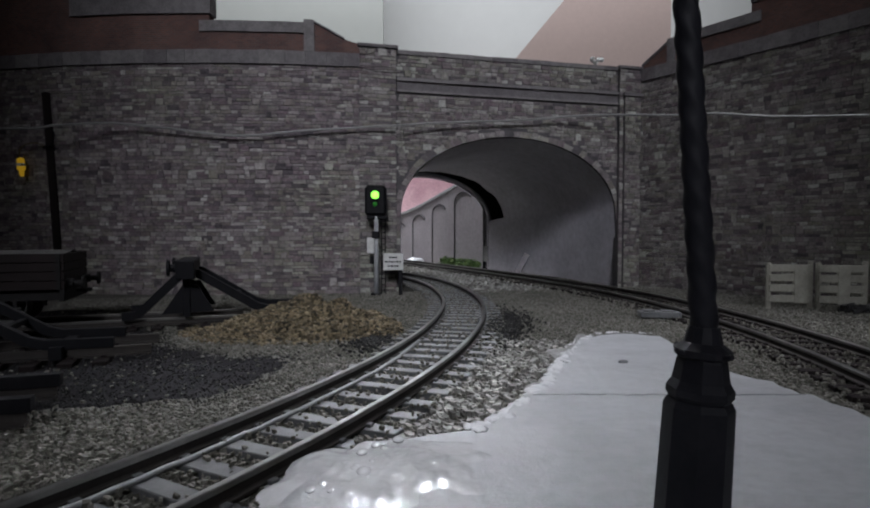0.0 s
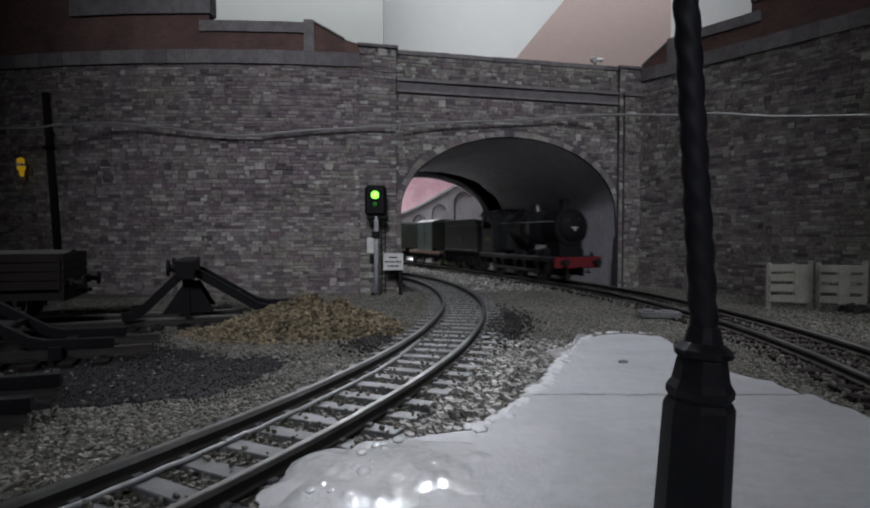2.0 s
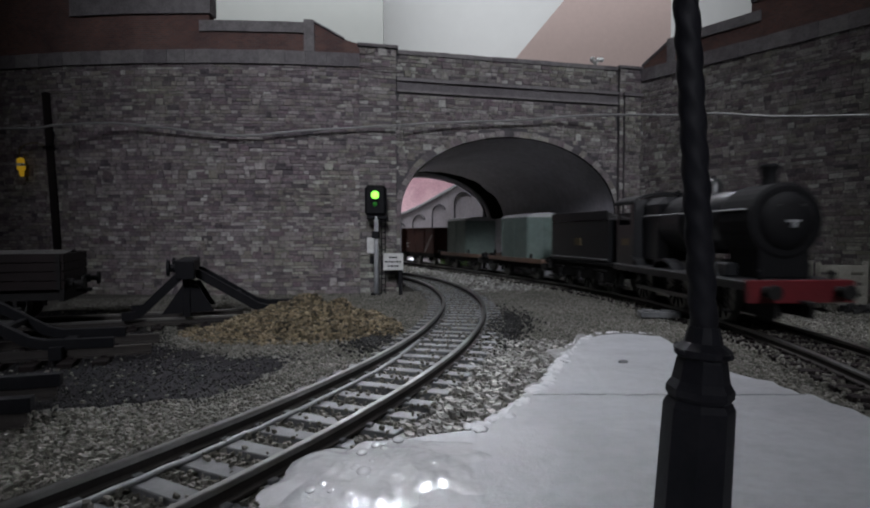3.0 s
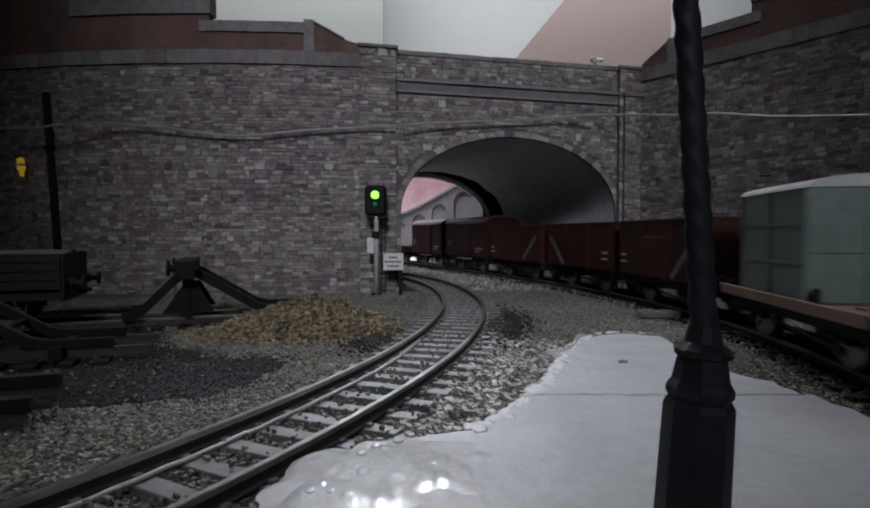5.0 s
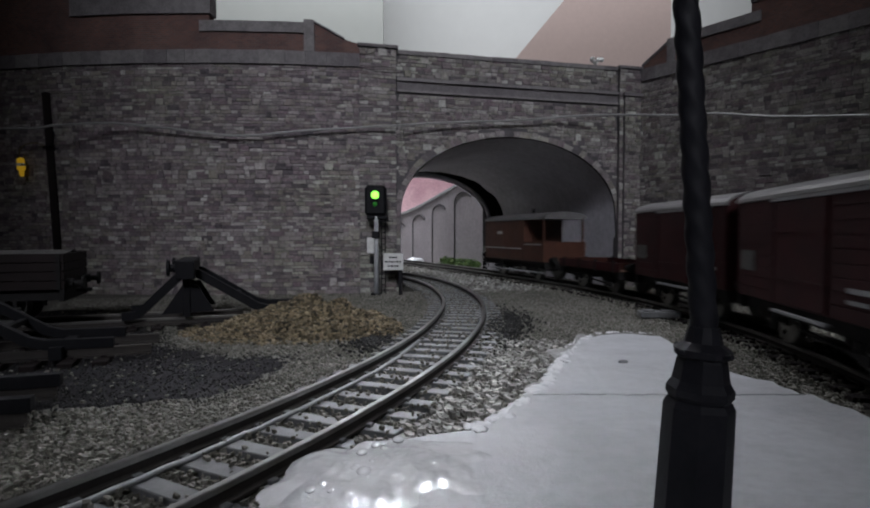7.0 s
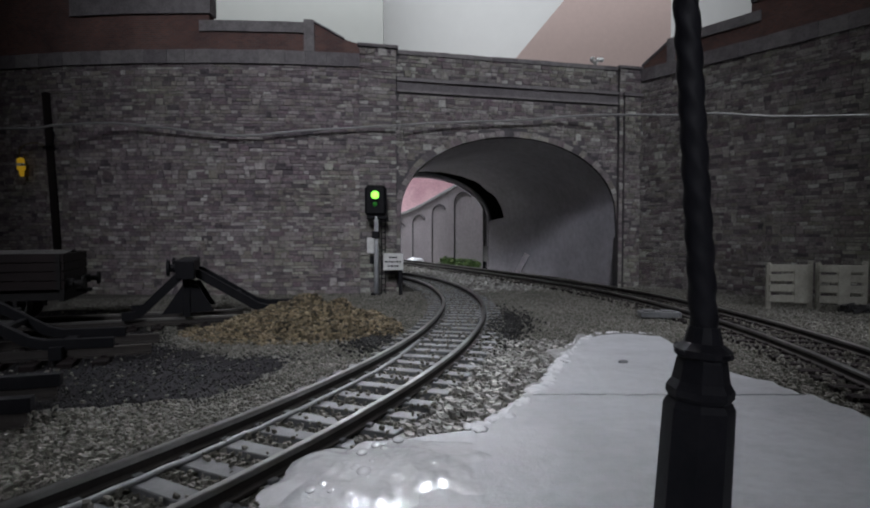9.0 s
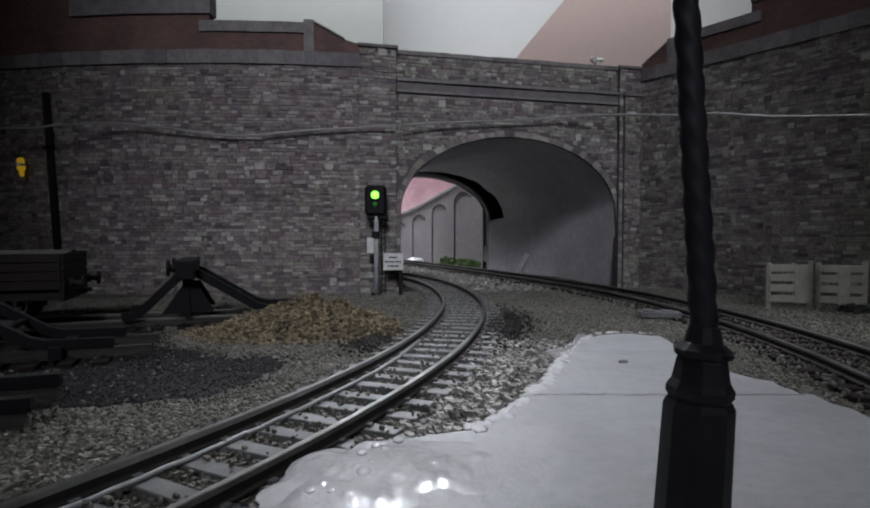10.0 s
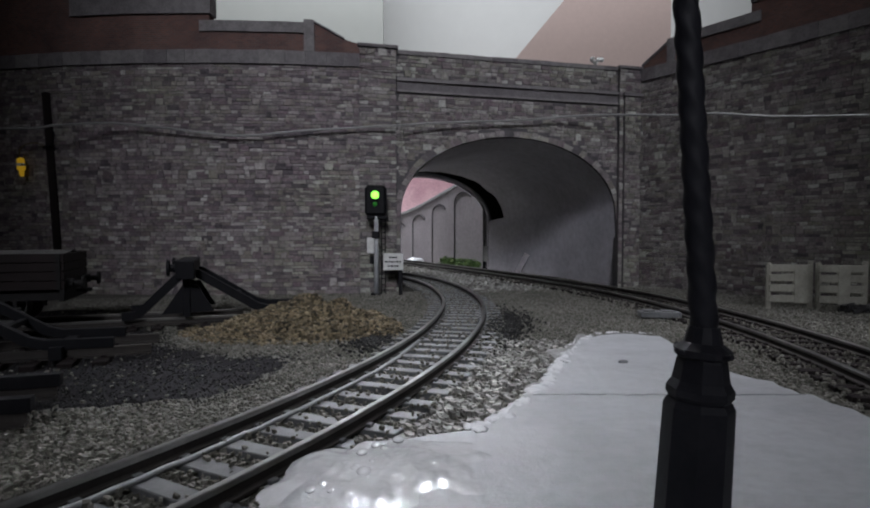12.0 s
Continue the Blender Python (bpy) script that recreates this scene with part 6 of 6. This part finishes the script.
def locomotive():
    """Six-coupled goods engine; origin half way along its frame."""
    v = thing("steam_locomotive", "black six-coupled steam locomotive with a red buffer beam", "locomotive", group="goods train")
    f, r = 52.0, -50.0
    part("running_plate", boxes((r, f, -16, 16, 14.6, 15.6), bevel=0.15), M_LOCO, v)
    for y in (-16.2, 15.4):
        part("valance", boxes((r, f, y, y + 0.8, 12.6, 14.6)), M_LOCO, v)
        part("lining", boxes((r, f, y - .1, y + .9, 15.0, 15.35)), M_GREY, v, "bright plate edge")
    part("frame", boxes((r + 2, f - 1, -6, -5, 4, 14.6), (r + 2, f - 1, 5, 6, 4, 14.6)), M_CHASSIS, v)
    part("buffer_beam", boxes((f, f + 1.6, -16.2, 16.2, 9.0, 15.6), bevel=0.15), M_RED, v, "bright red buffer beam")
    buffers(v, f + 1.6, 1, 12.4)
    lie = pose(0, 0, 0, 0, 90, 0)
    part("boiler", lathe(bmesh.new(), [(11.2, -24), (11.2, 2), (11.45, 2.2), (11.45, 3), (11.1, 3.2), (10.9, 14), (11.1, 14.2), (11.1, 14.9), (10.9, 15.1), (10.7, 30)], 32, Matrix.Translation((0, 0, 33)) @ lie), M_LOCO, v, "glossy black boiler", True)
    box_ = part("smokebox", lathe(bmesh.new(), [(11.6, 29.5), (11.6, 46), (10.6, 46.6), (9.4, 46.7)], 32, Matrix.Translation((0, 0, 33)) @ lie), M_SMOKEBOX, v, "matt black smokebox")
    part("smokebox_saddle", boxes((30, 46, -8, 8, 15.6, 26), bevel=0.4), M_SMOKEBOX, v)
    part("smokebox_door", lathe(bmesh.new(), [(8.8, 46.5), (8.5, 47.4), (5.2, 48.7), (0.6, 49.1)], 24, Matrix.Translation((0, 0, 33)) @ lie), M_SMOKEBOX, box_, smooth=True)
    part("door_dart", boxes((48.6, 50.2, -0.4, 0.4, 31, 33.3), (49, 49.7, -2, 2, 32.6, 33.2)), M_GREY, box_)
    part("number_plate", boxes((47.9, 48.5, -4, 4, 36.8, 37.9)), M_STEEL, box_, "pale lettering bar")
    part("chimney", lathe(bmesh.new(), [(3.6, 43.6), (2.5, 44.8), (2.2, 46.5), (2.3, 49.2), (2.9, 49.8), (2.8, 50.8), (2.0, 51.0)], 18, Matrix.Translation((38, 0, 0))), M_SMOKEBOX, v, smooth=True)
    part("dome", lathe(bmesh.new(), [(4.4, 42.6), (3.3, 44.4), (3.2, 47.2), (2.7, 48.8), (1.5, 49.6), (0.3, 49.9)], 18, Matrix.Translation((6, 0, 0))), M_LOCO, v, smooth=True)
    part("safety_valve", rod(rod(bmesh.new(), (-17, -1.6, 43), (-17, -1.6, 47), 0.9, seg=8), (-17, 1.6, 43), (-17, 1.6, 47), 0.9, seg=8), M_SMOKEBOX, v)
    part("firebox", boxes((-30, -12, -11.3, 11.3, 15.6, 44.3), bevel=3.0), M_LOCO, v)
    cab = part("cab", boxes((-48, -29, -15.4, -14.6, 15.6, 33), (-48, -29, 14.6, 15.4, 15.6, 33), (-30, -29, -15, 15, 15.6, 44), (-48, -46, -15.4, -14.6, 33, 43), (-48, -46, 14.6, 15.4, 33, 43), (-33, -29, -15.4, -14.6, 33, 43), (-33, -29, 14.6, 15.4, 33, 43), bevel=0.1), M_LOCO, v, "black cab with open side windows")
    bm = bmesh.new()
    pts = [(math.cos(t) * 16.2, 42.6 + math.sin(t) * 4.6) for t in np.linspace(0, math.pi, 15)]
    inner = [(math.cos(t) * 15.6, 42.0 + math.sin(t) * 4.2) for t in np.linspace(math.pi, 0, 15)]
    sweep(bm, [(-51, 0, 0), (-28, 0, 0)], pts + inner)
    part("cab_roof", bm, M_LOCO, cab)
    for y in (-15.6, 15.3):
        part("cab_number_plate", boxes((-42, -34, y, y + 0.3, 24, 27)), M_BRASS, cab, "brass plate")
    for y in (-1, 1):
        part("handrail", tube(bmesh.new(), [(-26, y * 11.8, 36.6), (10, y * 11.4, 36.6), (44, y * 11.4, 36.6)], 0.35, 6), M_GREY, v)
        for x, rad in ((-33, 9), (-2, 9), (27, 9)):
            bm = bmesh.new()
            ring = [(x + (rad + 1.5) * math.cos(t), y * 13, 9 + (rad + 1.2) * math.sin(t)) for t in np.linspace(0.55, math.pi - 0.55, 11)]
            sweep(bm, ring, [(-2.6, -0.35), (2.6, -0.35), (2.6, 0.35), (-2.6, 0.35)])
            part("splasher", bm, M_LOCO, v)
        part("sandbox", boxes((33, 39, y * 12 - 2, y * 12 + 2, 15.6, 20), bevel=0.5), M_LOCO, v)
        part("coupling_rod", boxes((-34.5, 28.5, y * 11.4 - 0.5, y * 11.4 + 0.5, 5.2, 7.0), bevel=0.2), M_STEEL, v, "bright steel coupling rod")
        part("lamp_iron", boxes((f - 2, f - 0.4, y * 11 - 0.5, y * 11 + 0.5, 15.6, 18.4), bevel=0.2), M_BLACK, v)
        part("cab_step", boxes((-45, -39, y * 15 - .8, y * 15 + .8, 4.5, 5.3), (-42.5, -41.5, y * 15 - .6, y * 15 + .2, 5, 14), bevel=0.1), M_CHASSIS, v)
        part("front_step", boxes((40, 44, y * 15 - .8, y * 15 + .8, 5, 5.8), (41.5, 42.5, y * 15 - .6, y * 15 + .2, 5.5, 14), bevel=0.1), M_CHASSIS, v)
    for x in (-33, -2, 27):
        wheelset(v, x, 9.0, 14)
    return v


def tender():
    v = thing("tender", "black six-wheel tender heaped with coal behind the locomotive", "tender", group="goods train")
    h = 33.0
    part("frame", boxes((-h, h, -14, -13, 6, 14), (-h, h, 13, 14, 6, 14), (-h, h, -15.5, 15.5, 13.6, 14.8), bevel=0.1), M_CHASSIS, v)
    tank = part("tank", boxes((-h + 1, h - 3, -15, 15, 14.8, 36), bevel=0.5), M_LOCO, v, "black tender tank")
    for y in (-15.6, 14.8):
        part("coal_rail", boxes((-h + 2, h - 4, y, y + 0.8, 36, 40.5), bevel=0.3), M_LOCO, v)
        part("lining", boxes((-h + 2, h - 4, y - (.1 if y < 0 else -.1), y + .8 + (.1 if y > 0 else -.1), 16.4, 16.8)), M_GREY, tank, "pale lining")
        part("emblem", boxes((-3, 3, y - (.1 if y < 0 else -.1), y + .8 + (.1 if y > 0 else -.1), 23, 27)), M_BRASS, tank, "small pale emblem plate")
        for x in (-22, 0, 22):
            part("axlebox", boxes((x - 2, x + 2, y, y + 1.2, 5, 10), (x - 5, x + 5, y + .1, y + 1, 10.4, 11.6), bevel=0.2), M_CHASSIS, v)
        for x in (-h, h - 5):
            part("step", boxes((x, x + 5, y - .6, y + 1.2, 4.5, 5.3)), M_CHASSIS, v)
    part("rear_beam", boxes((-h - 1.2, -h, -15.6, 15.6, 9, 14.6), bevel=0.1), M_LOCO, v)
    buffers(v, -h - 1.2, -1)
    part("drawbar", boxes((h - 1, h + 6, -1.2, 1.2, 8, 9.2)), M_CHASSIS, v)
    bm = bmesh.new()
    n = 12
    grid = [[bm.verts.new((-20 + 38 * i / n, -13.5 + 27 * j / n, 36.2 + (4.0 * math.sin(math.pi * j / n) * math.sin(math.pi * i / n) + 1.6 * noise.noise(Vector((i * 0.9, j * 0.9, 3)))))) for j in range(n + 1)] for i in range(n + 1)]
    for i in range(n):
        for j in range(n):
            bm.faces.new((grid[i][j], grid[i + 1][j], grid[i + 1][j + 1], grid[i][j + 1]))
    part("coal", bm, M_COAL, v, "heaped black coal")
    for x in (-22, 0, 22):
        wheelset(v, x, 7.4, 10)
    return v


def yard_wagon():
    """The open wagon left standing in the back siding."""
    half = 38.0
    v = thing("open_wagon", "dark open wagon with a dusty grey load in the siding", "wagon")
    underframe(v, half, 20)
    for k in range(4):
        for y in (-14.6, 13.6):
            part("side_plank", boxes((-half, half, y, y + 1.0, 11.4 + k * 2.9, 14.1 + k * 2.9), bevel=0.12), M_TAR, v)
        for x in (-half, half - 1.0):
            part("end_plank", boxes((x, x + 1.0, -13.6, 13.6, 11.4 + k * 2.9, 14.1 + k * 2.9), bevel=0.12), M_TAR, v)
    for y in (-15.1, 14.3):
        for x in (-half + 1, -12, 11, half - 2.2):
            part("strapping", boxes((x, x + 1.2, y, y + 0.8, 11.4, 22.8)), M_CHASSIS, v)
    bm = bmesh.new()
    n = 12
    grid = [[bm.verts.new((-36.8 + 73.6 * i / n, -13.4 + 26.8 * j / n, 21.4 + 2.2 * math.sin(math.pi * j / n) + 0.8 * noise.noise(Vector((i * 0.8, j * 0.8, 1))))) for j in range(n + 1)] for i in range(n + 1)]
    for i in range(n):
        for j in range(n):
            bm.faces.new((grid[i][j], grid[i + 1][j], grid[i + 1][j + 1], grid[i][j + 1]))
    part("load", bm, M_LOAD, v, "dusty grey load")
    return v


PARKED = yard_wagon()
SPINNING.clear()
pk = Vector((-72, 208, 0)) - SIDE_DIR * 92
PARKED.matrix_basis = at(pk.x, pk.y, 0, 0, 0, SIDE_TURN)

# the train: vehicle, way from the engine's front to its middle, half its wheelbase
TRAIN = []


def add_vehicle(v, middle, base):
    global SPINNING
    TRAIN.append((v, middle, base, SPINNING))
    SPINNING = []


add_vehicle(locomotive(), 53.0, 30)
add_vehicle(tender(), 140.0, 22)
add_vehicle(container_wagon(36.5, -1.0), 221.0, 20)
add_vehicle(container_wagon(36.5, -7.0), 313.0, 20)
add_vehicle(mineral_wagon(35.0, 1, "bauxite mineral wagon with a white diagonal stripe"), 398.5, 18)
add_vehicle(mineral_wagon(34.5, -1, "bauxite mineral wagon with a white stripe at its rear"), 477.5, 18)
add_vehicle(mineral_wagon(34.5, 1, "bauxite mineral wagon with a white stripe at its front"), 556.0, 18)
add_vehicle(goods_van(37.0), 637.0, 19)
add_vehicle(goods_van(35.0), 719.5, 18)
add_vehicle(flat_wagon(31.0), 803.0, 16)
add_vehicle(brake_van(44.0), 896.0, 23)

SPEED, FRONT_START = 168.0, 474.6
END = 12.0


def front_at(t):
    """Where the engine's front stands on the main line: it runs in briskly, steadies, and picks up again."""
    s = FRONT_START - SPEED * t
    if t < 1.0:
        s += 40 + 160 * (1.0 - t)
    elif t < 1.5:
        s += 160 * (1.5 - t) ** 2
    late = max(0.0, t - 7.0)
    return s - 12 * min(late, 2.0) ** 2 - 48 * max(0.0, late - 2.0)


def vehicle_pose(s, base):
    x0, y0, _ = main_at(s - base)
    x1, y1, _ = main_at(s + base)
    turn = math.degrees(math.atan2(y0 - y1, x0 - x1))
    return at((x0 + x1) / 2, (y0 + y1) / 2, 0, 0, 0, turn)


def motions():
    for v, middle, base, wheels in TRAIN:
        rows = []
        for k in range(int(END / 0.1) + 1):
            t = k * 0.1
            rows.append((t, vehicle_pose(front_at(t) + middle, base)))
        walk(v, rows)
        for w, x, radius in wheels:
            rows, t = [], 0.0
            while t < END - 0.01:
                rows.append((t, at(x, 0, radius, 0, math.degrees((front_at(0) - front_at(t)) / radius), 0)))
                t += 1 / FPS
            rows.append((END, at(x, 0, radius, 0, math.degrees((front_at(0) - front_at(END)) / radius), 0)))
            walk(w, rows)


motions()
